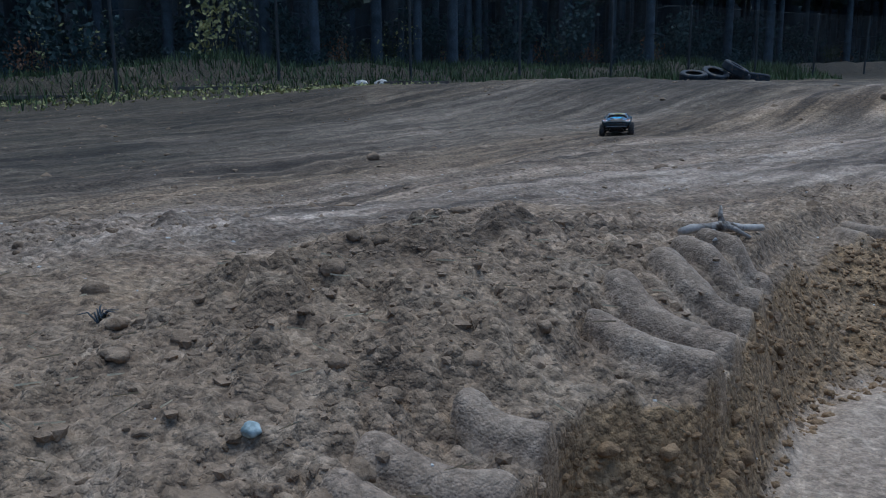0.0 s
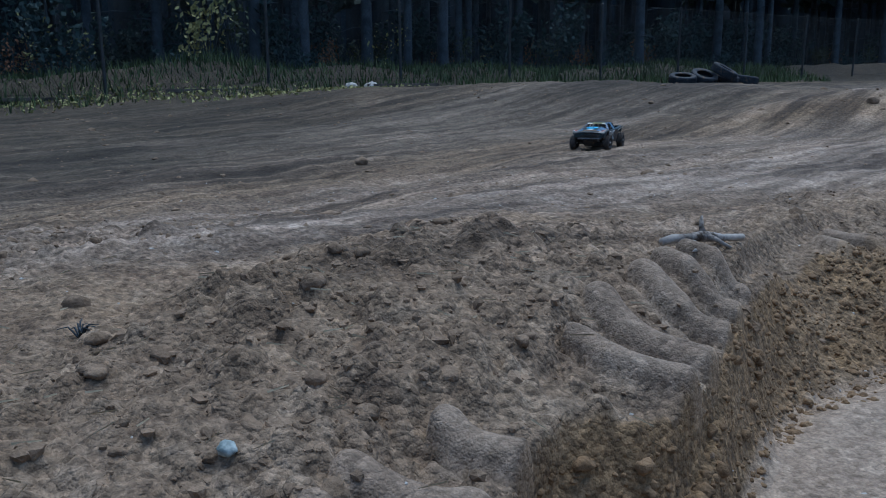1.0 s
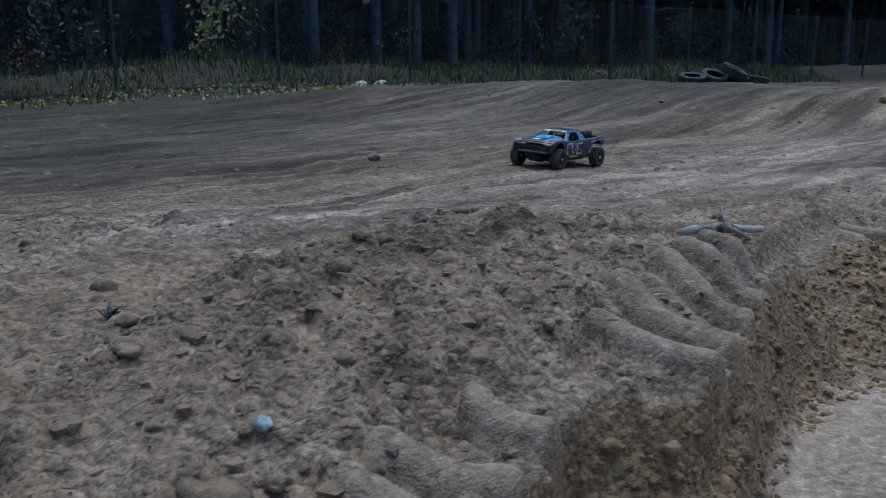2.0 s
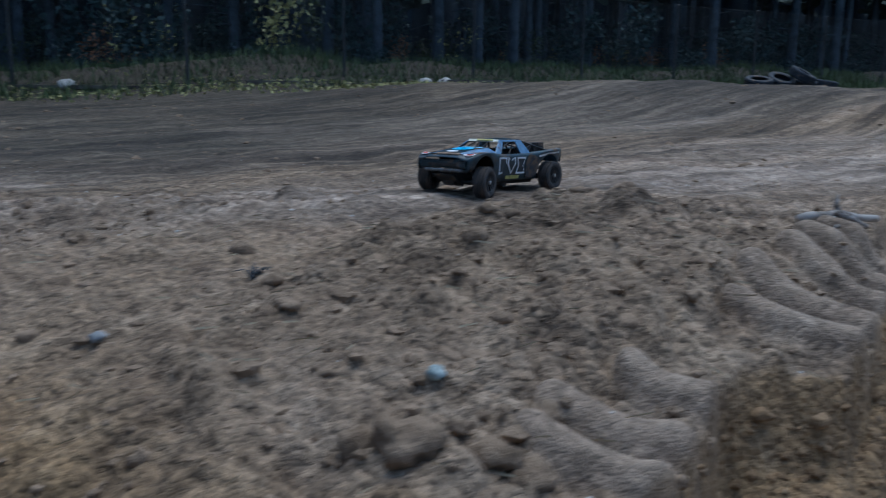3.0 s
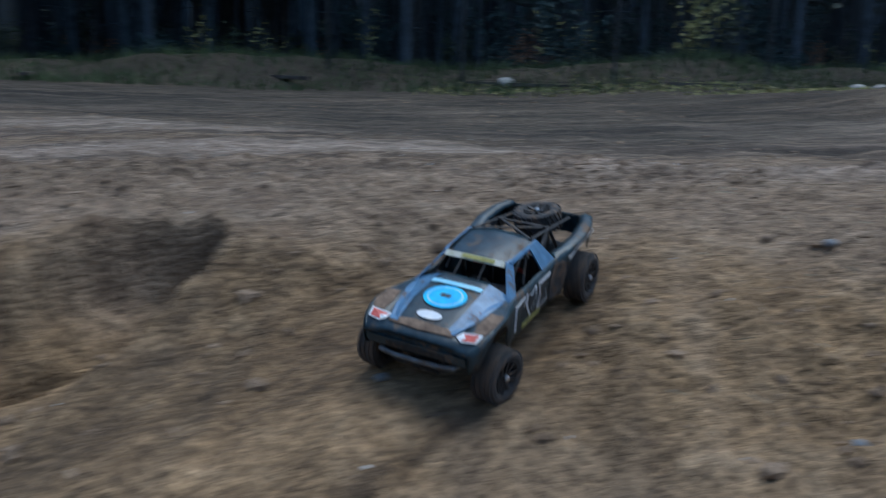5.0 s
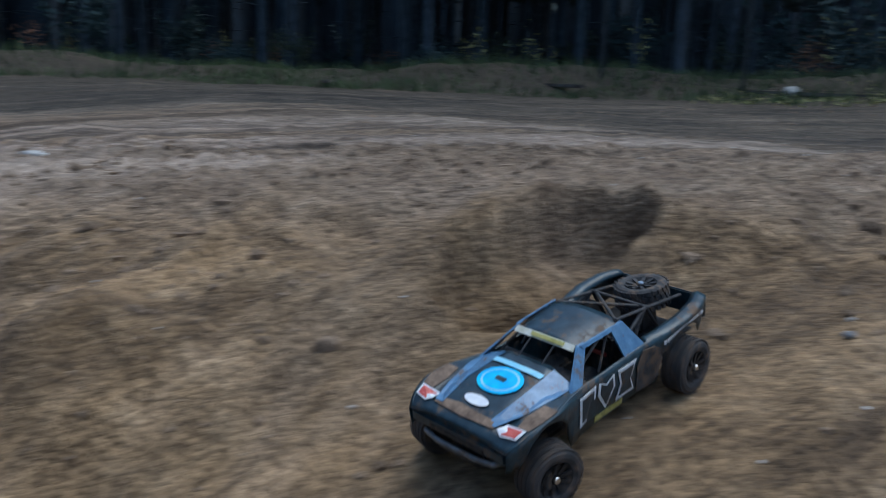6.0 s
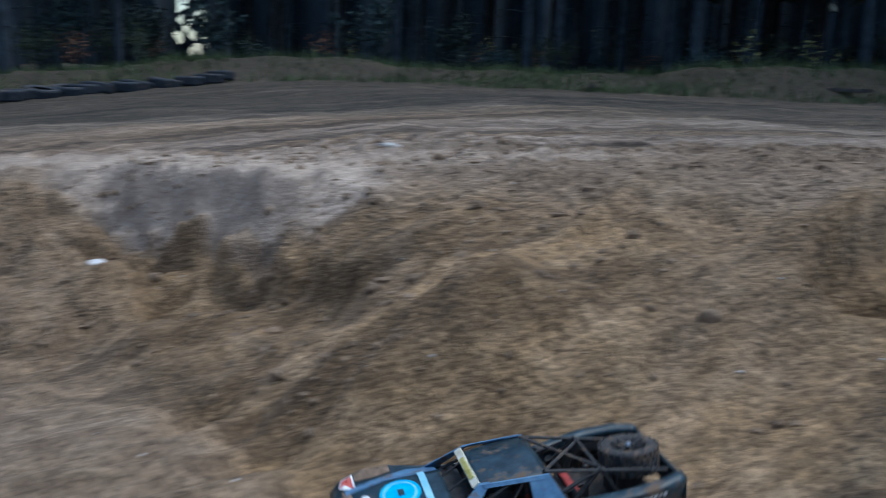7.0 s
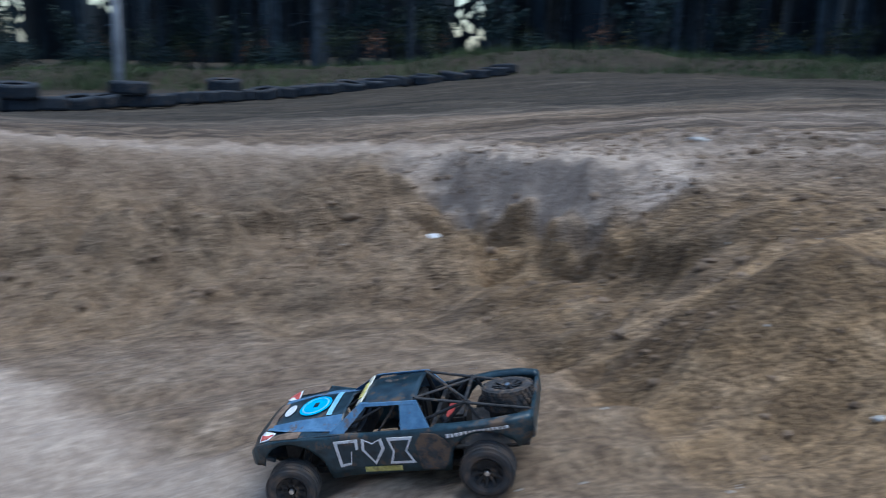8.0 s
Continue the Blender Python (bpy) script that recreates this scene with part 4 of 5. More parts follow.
def build_fence():
    spots = []
    for n in range(-2, 11):
        x, y = -5.57 + 2.43 * n, 14.7 + 1.76 * n
        if n < 0:
            x, y = -5.57 + 2.95 * n, 14.7 + 0.35 * n
        spots.append(Vector((x, y, float(height(np.array([x]), np.array([y]))[0]))))
    tall = 1.85
    proto = None
    for k, p in enumerate(spots):
        if proto is None:
            bm = bmesh.new()
            add_tube(bm, [(0, 0, -0.4), (0, 0, tall)], 0.03, 10)
            add_tube(bm, [(0, 0, tall), (0, 0, tall + 0.02)], [0.034, 0.02], 10)
            proto = tagged(part("fence_post", bm, STEEL, smooth=False), "grey steel post of a chain-link fence", "fence post", "posts of the fence")
            proto.matrix_basis = Matrix.Translation(p)
        else:
            copy_thing(proto, pose(*p, random.uniform(-1, 1), random.uniform(-1, 1), 0))
    for a, b in zip(spots, spots[1:]):
        bm = bmesh.new()
        ln = (b - a).length
        u = (b - a) / ln
        up = Vector((0, 0, 1))
        step = 0.075
        out = u.cross(up).normalized() * 0.034
        k = -int(tall / step) - 1
        while k * step < ln:
            for s in (1, -1):
                lo, hi = (k * step, k * step + tall) if s > 0 else (k * step + tall, k * step)
                z0, z1 = 0.04, tall - 0.02
                pts2 = [(lo, z0), (hi, z1)]
                (x0, q0), (x1, q1) = pts2
                for c in (0.0, ln):
                    if (x0 - c) * (x1 - c) < 0:
                        q = q0 + (q1 - q0) * (c - x0) / (x1 - x0)
                        if (x0 < 0 if c == 0 else x0 > ln):
                            x0, q0 = c, q
                        else:
                            x1, q1 = c, q
                if -1e-6 <= x0 <= ln + 1e-6 and -1e-6 <= x1 <= ln + 1e-6 and abs(q1 - q0) > 0.02:
                    add_tube(bm, [a + u * x0 + up * q0 + out, a + u * x1 + up * q1 + out * (1.1 if s > 0 else 0.9)], 0.0017, 3, False)
            k += 1
        add_tube(bm, [a + up * (tall - 0.02) + out, b + up * (tall - 0.02) + out], 0.004, 4)
        add_tube(bm, [a + up * 0.05 + out, b + up * 0.05 + out], 0.003, 4)
        tagged(part("fence_netting", bm, WIRE), "dark chain-link wire netting between fence posts", "fence netting", "netting of the fence")


build_fence()

# ---- old tyres ----


def car_tyre():
    bm = bmesh.new()
    prof = [(0.19, -0.085), (0.21, -0.1), (0.27, -0.105), (0.305, -0.095), (0.318, -0.07), (0.318, 0.07), (0.305, 0.095), (0.27, 0.105), (0.21, 0.1), (0.19, 0.085), (0.205, 0.06), (0.285, 0.05), (0.285, -0.05), (0.205, -0.06)]
    add_lathe(bm, prof, 36, "Z")
    t = part("car_tyre", bm, RUBBER, smooth=False)
    bm = bmesh.new()
    for k in range(40):
        a = 2 * math.pi * k / 40
        for h in (-0.045, 0.0, 0.045):
            c = Vector((math.cos(a) * 0.318, math.sin(a) * 0.318, h))
            d = Vector((-math.sin(a), math.cos(a), 0))
            n = Vector((math.cos(a), math.sin(a), 0))
            add_prism(bm, [c - d * 0.018 + Vector((0, 0, -0.018)) - n * 0.004, c + d * 0.018 + Vector((0, 0, -0.018)) - n * 0.004, c + d * 0.018 + Vector((0, 0, 0.018)) - n * 0.004, c - d * 0.018 + Vector((0, 0, 0.018)) - n * 0.004], n * 0.011)
    part("tread", bm, RUBBER, t)
    return tagged(t, "worn black car tyre lying on the ground", "tyre", "old tyres along the track")


def build_tyres():
    proto = car_tyre()
    spots = []
    for x, y, tilt, up in ((5.9, 20.6, 14, 0.13), (6.45, 20.75, 26, 0.17), (7.05, 21.0, 6, 0.1), (6.9, 20.65, 30, 0.3), (7.6, 21.2, 8, 0.1)):
        spots.append((x, y, tilt, up))
    rng = np.random.default_rng(9)
    for k in range(27):
        t = k / 26
        x, y = -20.6 + 6.6 * t - 1.2 * math.sin(math.pi * t), 3.4 - 9.6 * t
        spots.append((x + rng.normal(0, 0.08), y + rng.normal(0, 0.08), rng.normal(0, 5), 0.10))
        if k % 4 == 1 and k > 13:
            spots.append((x + rng.normal(0, 0.05), y + rng.normal(0, 0.05), rng.normal(0, 4), 0.31))
    for k, (x, y, tilt, up) in enumerate(spots):
        m = pose(x, y, float(height(np.array([x]), np.array([y]))[0]) + up, tilt, 0, 20 * k)
        if k == 0:
            proto.matrix_basis = m
        else:
            copy_thing(proto, m)


build_tyres()
OLD_WOOD = mottled("old_wood", (0.06, 0.05, 0.045), (0.16, 0.14, 0.12), 6.0, 0.9, bump_s=0.5)
for x, y, ln, turn in ((-7.3, 14.4, 2.2, 12), (-0.6, 16.6, 1.4, 15), (-12.0, 13.2, 1.8, -20), (-16.3, 10.6, 1.5, -45), (-3.9, 15.3, 1.6, 25)):
    bm = bmesh.new()
    add_box(bm, (-ln / 2, -0.06, -0.02), (ln / 2, 0.06, 0.05), 0.012)
    tagged(part("beam", bm, OLD_WOOD), "dark weathered timber beam lying on the verge", "beam", "beams on the verge").matrix_basis = pose(x, y, float(height(np.array([x]), np.array([y]))[0]) + 0.03, 0, 0, turn)

# ---- the truck ----
PAINT = mottled("grey_blue_paint", (0.07, 0.16, 0.29), (0.12, 0.24, 0.39), 40.0, 0.3, bump_s=0.1, bump_d=0.001, dirt=(0.17, 0.125, 0.09), dirt_amount=0.25)
BLACK = mottled("black_paint", (0.008, 0.020, 0.030), (0.024, 0.050, 0.068), 38.0, 0.28, bump_s=0.1, bump_d=0.001, dirt=(0.14, 0.10, 0.07), dirt_amount=0.3)
MUDDY = mottled("muddy_side", (0.009, 0.024, 0.034), (0.028, 0.062, 0.082), 34.0, 0.34, bump_s=0.3, bump_d=0.002, dirt=(0.16, 0.11, 0.075), dirt_amount=0.3)
PLASTIC = mottled("black_plastic", (0.015, 0.015, 0.016), (0.035, 0.035, 0.037), 60.0, 0.6, bump_s=0.2, bump_d=0.001, dirt=(0.15, 0.105, 0.07), dirt_amount=0.3)
TYRE = mottled("soft_tyre", (0.03, 0.031, 0.033), (0.06, 0.06, 0.062), 60.0, 0.8, bump_s=0.3, bump_d=0.001, dirt=(0.17, 0.12, 0.085), dirt_amount=0.5)
CHROME = mottled("steel_nut", (0.55, 0.56, 0.58), (0.7, 0.71, 0.73), 30.0, 0.3, 1.0, bump_s=0.0)
WHITE = mottled("white_print", (0.75, 0.79, 0.83), (0.88, 0.90, 0.92), 30.0, 0.5, bump_s=0.0, dirt=(0.2, 0.15, 0.11), dirt_amount=0.1)
CYAN = mottled("blue_print", (0.01, 0.42, 0.92), (0.03, 0.58, 0.98), 25.0, 0.4, bump_s=0.0)
PALE_CYAN = mottled("pale_blue_print", (0.25, 0.62, 0.85), (0.38, 0.72, 0.9), 25.0, 0.4, bump_s=0.0)
RED = mottled("red_print", (0.45, 0.06, 0.05), (0.62, 0.12, 0.09), 25.0, 0.4, bump_s=0.0)
AMBER = mottled("yellow_print", (0.38, 0.34, 0.08), (0.60, 0.55, 0.2), 30.0, 0.5, bump_s=0.0, dirt=(0.15, 0.11, 0.07), dirt_amount=0.25)
CREAM = mottled("cream_strip", (0.58, 0.57, 0.42), (0.75, 0.74, 0.62), 30.0, 0.5, bump_s=0.0)
AXLE, TRACK, HUB, GAP = 0.234, 0.143, 0.062, 0.079


def lower_edge(x):
    """The shell's lower edge, arched over the wheels."""
    z = np.interp(x, (-0.345, -0.3, -0.14, 0.14, 0.31, 0.35), (0.125, 0.10, 0.055, 0.05, 0.096, 0.102))
    for c in (AXLE, -AXLE):
        if abs(x - c) < GAP + 0.004:
            z = max(z, HUB + 0.012 + math.sqrt(max((GAP + 0.004) ** 2 - (x - c) ** 2, 0)))
    return float(z)


def shoulder(x):
    """Half width and height of the shell's upper side edge."""
    y = np.interp(x, (-0.345, -0.30, -0.234, -0.16, -0.10, 0.09, 0.15, 0.20, 0.27, 0.32, 0.35), (0.125, 0.142, 0.148, 0.140, 0.128, 0.124, 0.135, 0.148, 0.150, 0.142, 0.128))
    z = np.interp(x, (-0.345, -0.30, -0.234, -0.16, -0.10, 0.05, 0.12, 0.20, 0.25, 0.30, 0.335, 0.35), (0.186, 0.186, 0.180, 0.170, 0.164, 0.160, 0.163, 0.170, 0.169, 0.160, 0.148, 0.138))
    return float(y), float(z)


def hood_height(x, y):
    ys, zs = shoulder(x)
    mid = float(np.interp(x, (0.10, 0.14, 0.22, 0.29, 0.335, 0.352), (0.190, 0.187, 0.177, 0.164, 0.153, 0.146)))
    a = abs(y) / ys
    dip = -0.012 * math.exp(-(((a - 0.62) / 0.12) ** 2)) if x < 0.31 else 0.0
    k = float(smooth01(np.array((a - 0.55) / 0.3)))
    return mid * (1 - k) + zs * k + dip + 0.004 * (1 - a * a)


def stations(lo, hi, n):
    return [lo + (hi - lo) * k / n for k in range(n + 1)]


def skin(rows, thick):
    """A thin shell over a grid of points."""
    bm = bmesh.new()
    grid = [[bm.verts.new(p) for p in r] for r in rows]
    for a, b in zip(grid, grid[1:]):
        for k in range(len(a) - 1):
            bm.faces.new((a[k], a[k + 1], b[k + 1], b[k]))
    bmesh.ops.recalc_face_normals(bm, faces=bm.faces)
    bmesh.ops.solidify(bm, geom=bm.faces[:], thickness=thick)
    return bm


def side_rows(sign):
    rows = []
    for x in stations(-0.345, 0.35, 60):
        ys, zs = shoulder(x)
        zl = min(lower_edge(x), zs - 0.006)
        row = []
        for f in (0.0, 0.25, 0.5, 0.75, 0.92, 1.0):
            z = zl + (zs - zl) * f
            y = ys - 0.012 * (1 - f) ** 2 * (1.0 if zs - zl > 0.05 else 0.3) - (0.004 if f == 1 else 0.0)
            row.append((x, sign * y, z))
        if x < -0.118:
            row.append((x, sign * (ys - 0.022), zs + 0.004))
            row.append((x, sign * (ys - 0.036), zs - 0.006))
        else:
            row.append((x, sign * (ys - 0.007), zs + 0.001))
            row.append((x, sign * (ys - 0.010), zs + 0.0005))
        rows.append(row)
    return rows


def side_point(x, z, sign, out):
    ys, zs = shoulder(x)
    zl = min(lower_edge(x), zs - 0.006)
    f = min(max((z - zl) / (zs - zl), 0), 1)
    return (x, sign * (ys - 0.012 * (1 - f) ** 2 + out), z)


def side_decal(name, loop, material, truck, sign, label="", out=0.0022):
    """A print on the shell's side: a loop in x and z."""
    bm = bmesh.new()
    add_prism(bm, [side_point(x, z, sign, out - 0.0012) for x, z in loop], (0, sign * 0.0014, 0))
    return part(name, bm, material, truck, label)


def hood_decal(name, loop, material, truck, label="", out=0.0035):
    bm = bmesh.new()
    c = (sum(p[0] for p in loop) / len(loop), sum(p[1] for p in loop) / len(loop))
    top_c = bm.verts.new((*c, hood_height(*c) + out))
    ring = []
    for k in range(3):
        f = (k + 1) / 3
        ring.append([bm.verts.new((c[0] + (x - c[0]) * f, c[1] + (y - c[1]) * f, hood_height(c[0] + (x - c[0]) * f, c[1] + (y - c[1]) * f) + out)) for x, y in loop])
    n = len(loop)
    for j in range(n):
        bm.faces.new((top_c, ring[0][j], ring[0][(j + 1) % n]))
        for a, b in zip(ring, ring[1:]):
            bm.faces.new((a[j], b[j], b[(j + 1) % n], a[(j + 1) % n]))
    bmesh.ops.recalc_face_normals(bm, faces=bm.faces)
    bmesh.ops.solidify(bm, geom=bm.faces[:], thickness=0.0012)
    return part(name, bm, material, truck, label)


def box_loop(x0, x1, y0, y1, n=4):
    p = [(x0 + (x1 - x0) * k / n, y0) for k in range(n)] + [(x1, y0 + (y1 - y0) * k / n) for k in range(n)]
    return p + [(x1 - (x1 - x0) * k / n, y1) for k in range(n)] + [(x0, y1 - (y1 - y0) * k / n) for k in range(n)]


def round_loop(cx, cy, rx, ry, n=20):
    return [(cx + rx * math.cos(2 * math.pi * k / n), cy + ry * math.sin(2 * math.pi * k / n)) for k in range(n)]


def wheel(name, parent, m, lying=False):
    """A tyre with knobs, a black rim with a ring and spokes, and a steel nut."""
    bm = bmesh.new()
    w, r = 0.027, HUB
    prof = [(0.034, -w * 0.75), (0.037, -w * 0.9), (0.046, -w), (0.054, -w * 0.96), (0.0585, -w * 0.8), (0.0595, -w * 0.4), (0.0595, w * 0.4), (0.0585, w * 0.8), (0.054, w * 0.96), (0.046, w), (0.037, w * 0.9), (0.034, w * 0.75), (0.034, 0)]
    add_lathe(bm, prof, 40)
    for k in range(26):
        for j, h in enumerate((-0.019, -0.0065, 0.0065, 0.019)):
            a = 2 * math.pi * (k + 0.5 * (j % 2)) / 26
            n, d = Vector((math.cos(a), 0, math.sin(a))), Vector((-math.sin(a), 0, math.cos(a)))
            c = n * (r - 0.0035) + Vector((0, h, 0))
            u, v = d * 0.0045, Vector((0, 0.0048, 0)) + d * 0.001
            add_prism(bm, [c - u - v, c + u - v, c + u + v, c - u + v], n * 0.0036)
    tyre = part(name, bm, TYRE, parent, "muddy black knobbly tyre", smooth=False)
    tyre.matrix_basis = m
    bm = bmesh.new()
    add_lathe(bm, [(0.012, 0.012), (0.026, 0.013), (0.0345, 0.023), (0.0365, 0.0255), (0.0365, -0.0255), (0.033, -0.02), (0.012, -0.004)], 32)
    for s in (1, -1):
        for k in range(9):
            a = 2 * math.pi * k / 9
            n, d = Vector((math.cos(a), 0, math.sin(a))), Vector((-math.sin(a), 0, math.cos(a)))
            q = Vector((0, s * 0.017, 0))
            add_prism(bm, [n * 0.010 - d * 0.003 + q, n * 0.010 + d * 0.003 + q, n * 0.034 + d * 0.004 + q * 1.25, n * 0.034 - d * 0.004 + q * 1.25], Vector((0, s * 0.004, 0)))
    rim = part("rim", bm, PLASTIC, tyre, "black plastic rim")
    bm = bmesh.new()
    add_lathe(bm, [(0.0001, 0.018), (0.0001, 0.028), (0.006, 0.0275), (0.0075, 0.025), (0.0075, 0.018)], 6)
    part("wheel_nut", bm, CHROME, rim, "shiny steel wheel nut")
    bm = bmesh.new()
    add_lathe(bm, [(0.0001, -0.018), (0.0001, -0.028), (0.006, -0.0275), (0.0075, -0.025), (0.0075, -0.018)], 6)
    part("wheel_nut", bm, CHROME, rim, "shiny steel wheel nut")
    return tyre


def build_truck():
    truck = new("radio_controlled_truck")
    truck.empty_display_size = 0.1
    for sign in (1, -1):
        part("side_panel", skin(side_rows(sign), 0.0018), MUDDY, truck, "dark muddy side of the body shell", smooth=True)
    # bonnet with a recessed grille below it
    rows = []
    for x in stations(0.105, 0.35, 22):
        ys = shoulder(x)[0] - 0.003
        rows.append([(x, ys * k / 14, hood_height(x, ys * k / 14)) for k in range(-14, 15)])
    part("bonnet", skin(rows, 0.0018), BLACK, truck, "black bonnet dusted with mud", smooth=True)
    for s in (1, -1):
        hood_decal("bonnet_stripe", [(0.11, s * 0.062), (0.11, s * 0.112), (0.17, s * 0.112), (0.24, s * 0.098), (0.315, s * 0.078), (0.315, s * 0.058), (0.22, s * 0.066)], PAINT, truck, "grey-blue stripe on the bonnet", 0.0028)
        hood_decal("fender_mud", [(0.20, s * 0.112), (0.20, s * 0.143), (0.25, s * 0.144), (0.285, s * 0.136), (0.285, s * 0.110), (0.24, s * 0.106)], BROWN_MUD, truck, "dried brown mud on the fender", 0.0026)
    hood_decal("bonnet_disc", round_loop(0.197, 0, 0.041, 0.050), CYAN, truck, "bright blue round print on the bonnet", 0.0045)
    hood_decal("disc_ring", [(0.197 + 0.034 * math.cos(a), 0.042 * math.sin(a)) for a in [2 * math.pi * k / 20 for k in range(20)]], PALE_CYAN, truck, "pale blue ring in the round print", 0.0052)
    hood_decal("disc_core", round_loop(0.197, 0, 0.030, 0.037), CYAN, truck, "bright blue heart of the round print", 0.0059)
    hood_decal("disc_bar", box_loop(0.189, 0.201, -0.012, 0.012), BLACK, truck, "small dark mark in the round print", 0.0066)
    hood_decal("bonnet_strip", box_loop(0.138, 0.152, -0.062, 0.062, 6), PALE_CYAN, truck, "bright blue strip below the windscreen", 0.0045)
    hood_decal("bonnet_oval", round_loop(0.272, 0, 0.016, 0.030), WHITE, truck, "white rounded print on the bonnet", 0.0045)
    for s in (1, -1):
        hood_decal("headlight", [(0.285, s * 0.088), (0.288, s * 0.134), (0.318, s * 0.130), (0.328, s * 0.098), (0.318, s * 0.084)], WHITE, truck, "printed white headlight", 0.004)
        hood_decal("headlight_mark", [(0.291, s * 0.092), (0.293, s * 0.128), (0.317, s * 0.125), (0.324, s * 0.098)], RED, truck, "red mark on the headlight", 0.005)
    hood_decal("nose_mud", [(0.300, -0.084), (0.296, -0.02), (0.302, 0.03), (0.297, 0.082), (0.322, 0.076), (0.328, 0.0), (0.322, -0.076)], BROWN_MUD, truck, "dried brown mud along the nose", 0.0034)
    # nose
    bm = bmesh.new()
    add_box(bm, (0.322, -0.126, 0.108), (0.350, 0.126, 0.141), 0.008)
    part("nose", bm, MUDDY, truck, "black muddy nose of the body")
    bm = bmesh.new()
    add_box(bm, (0.345, -0.072, 0.115), (0.3525, 0.072, 0.127), 0.002)
    part("grille", bm, PLASTIC, truck, "dark slit of the grille")
    bm = bmesh.new()
    add_tube(bm, [(0.30, -0.10, 0.096), (0.345, -0.088, 0.099), (0.356, -0.05, 0.100), (0.358, 0, 0.100), (0.356, 0.05, 0.100), (0.345, 0.088, 0.099), (0.30, 0.10, 0.096)], 0.006, 8)
    part("front_bumper", bm, STEEL_BAR, truck, "grey tubular front bumper", smooth=True)
    bm = bmesh.new()
    add_prism(bm, [(0.35, -0.05, 0.080), (0.35, 0.05, 0.080), (0.25, 0.05, 0.034), (0.25, -0.05, 0.034)], (0, 0, 0.004))
    part("skid_plate", bm, PLASTIC, truck)
    # chassis, drive and suspension
    bm = bmesh.new()
    add_box(bm, (-0.20, -0.075, 0.036), (0.20, 0.075, 0.060), 0.006)
    add_box(bm, (0.17, -0.035, 0.04), (0.30, 0.035, 0.105), 0.008)
    add_box(bm, (-0.30, -0.03, 0.05), (-0.15, 0.03, 0.09), 0.008)
    part("chassis", bm, PLASTIC, truck, "muddy black chassis tray")
    for s in (1, -1):
        bm = bmesh.new()
        add_tube(bm, [(0.20, s * 0.03, 0.05), (AXLE, s * 0.115, HUB - 0.008)], 0.006, 6)
        add_tube(bm, [(0.265, s * 0.03, 0.05), (AXLE, s * 0.115, HUB - 0.008)], 0.006, 6)
        add_tube(bm, [(AXLE, s * 0.03, 0.09), (AXLE, s * 0.115, HUB + 0.014)], 0.004, 6)
        part("suspension_arm", bm, PLASTIC, truck)
        bm = bmesh.new()
        add_tube(bm, [(0.22, s * 0.085, 0.058), (0.20, s * 0.06, 0.135)], 0.010, 10)
        part("shock_absorber", bm, PLASTIC, truck)
        bm = bmesh.new()
        add_tube(bm, [(0.0, s * 0.07, 0.05), (-AXLE, s * 0.09, HUB)], 0.006, 6)
        part("trailing_arm", bm, PLASTIC, truck)
        bm = bmesh.new()
        add_tube(bm, [(-0.19, s * 0.085, 0.065), (-0.13, s * 0.066, 0.165)], 0.009, 10)
        part("shock_absorber", bm, PLASTIC, truck)
    bm = bmesh.new()
    add_tube(bm, [(-AXLE, -0.12, HUB), (-AXLE, -0.02, HUB), (-AXLE, 0.02, HUB), (-AXLE, 0.12, HUB)], [0.010, 0.016, 0.016, 0.010], 10)
    part("rear_axle", bm, PLASTIC, truck)
    # cabin
    rows = []
    for x in stations(-0.105, 0.058, 10):
        e = (x + 0.105) / 0.163
        rows.append([(x, (0.088 - 0.008 * e) * k / 8, 0.240 - 0.010 * (k / 8) ** 4 - 0.010 * e * e + 0.003 * math.cos(k * 0.4)) for k in range(-8, 9)])
    part("roof", skin(rows, 0.003), BLACK, truck, "black roof streaked with mud", smooth=True)
    bm = bmesh.new()
    add_prism(bm, [(0.054, -0.074, 0.232), (0.054, 0.074, 0.232), (0.066, 0.076, 0.221), (0.066, -0.076, 0.221)], (0.003, 0, 0.003))
    part("sun_strip", bm, CREAM, truck, "pale yellow strip over the windscreen")
    bm = bmesh.new()
    add_prism(bm, [(0.0582, -0.03, 0.2331), (0.0582, 0.05, 0.2331), (0.0655, 0.05, 0.2262), (0.0655, -0.03, 0.2262)], (0.0035, 0, 0.0035))
    part("strip_print", bm, AMBER, truck, "yellow print on the strip")
    for s in (1, -1):
        bm = bmesh.new()
        add_prism(bm, [(0.056, s * 0.080, 0.232), (0.036, s * 0.083, 0.233), (0.100, s * 0.122, 0.158), (0.132, s * 0.120, 0.164)], (0, -s * 0.006, 0.001))
        part("front_pillar", bm, PAINT, truck, "grey-blue windscreen pillar")
        bm = bmesh.new()
        add_prism(bm, [(-0.060, s * 0.087, 0.232), (-0.106, s * 0.088, 0.233), (-0.122, s * 0.126, 0.158), (-0.062, s * 0.124, 0.158)], (0, -s * 0.005, 0))
        part("rear_pillar", bm, PAINT, truck, "grey-blue panel behind the door window")
        bm = bmesh.new()
        add_prism(bm, [(0.05, s * 0.0835, 0.233), (-0.10, s * 0.0885, 0.234), (-0.10, s * 0.0925, 0.226), (0.046, s * 0.0875, 0.225)], (0, -s * 0.004, 0))
        part("roof_rail", bm, PAINT, truck)
        bm = bmesh.new()
        add_tube(bm, [(0.115, s * 0.03, 0.186), (0.062, s * 0.03, 0.226)], 0.0025, 6)
        part("windscreen_bar", bm, PLASTIC, truck)
        bm = bmesh.new()
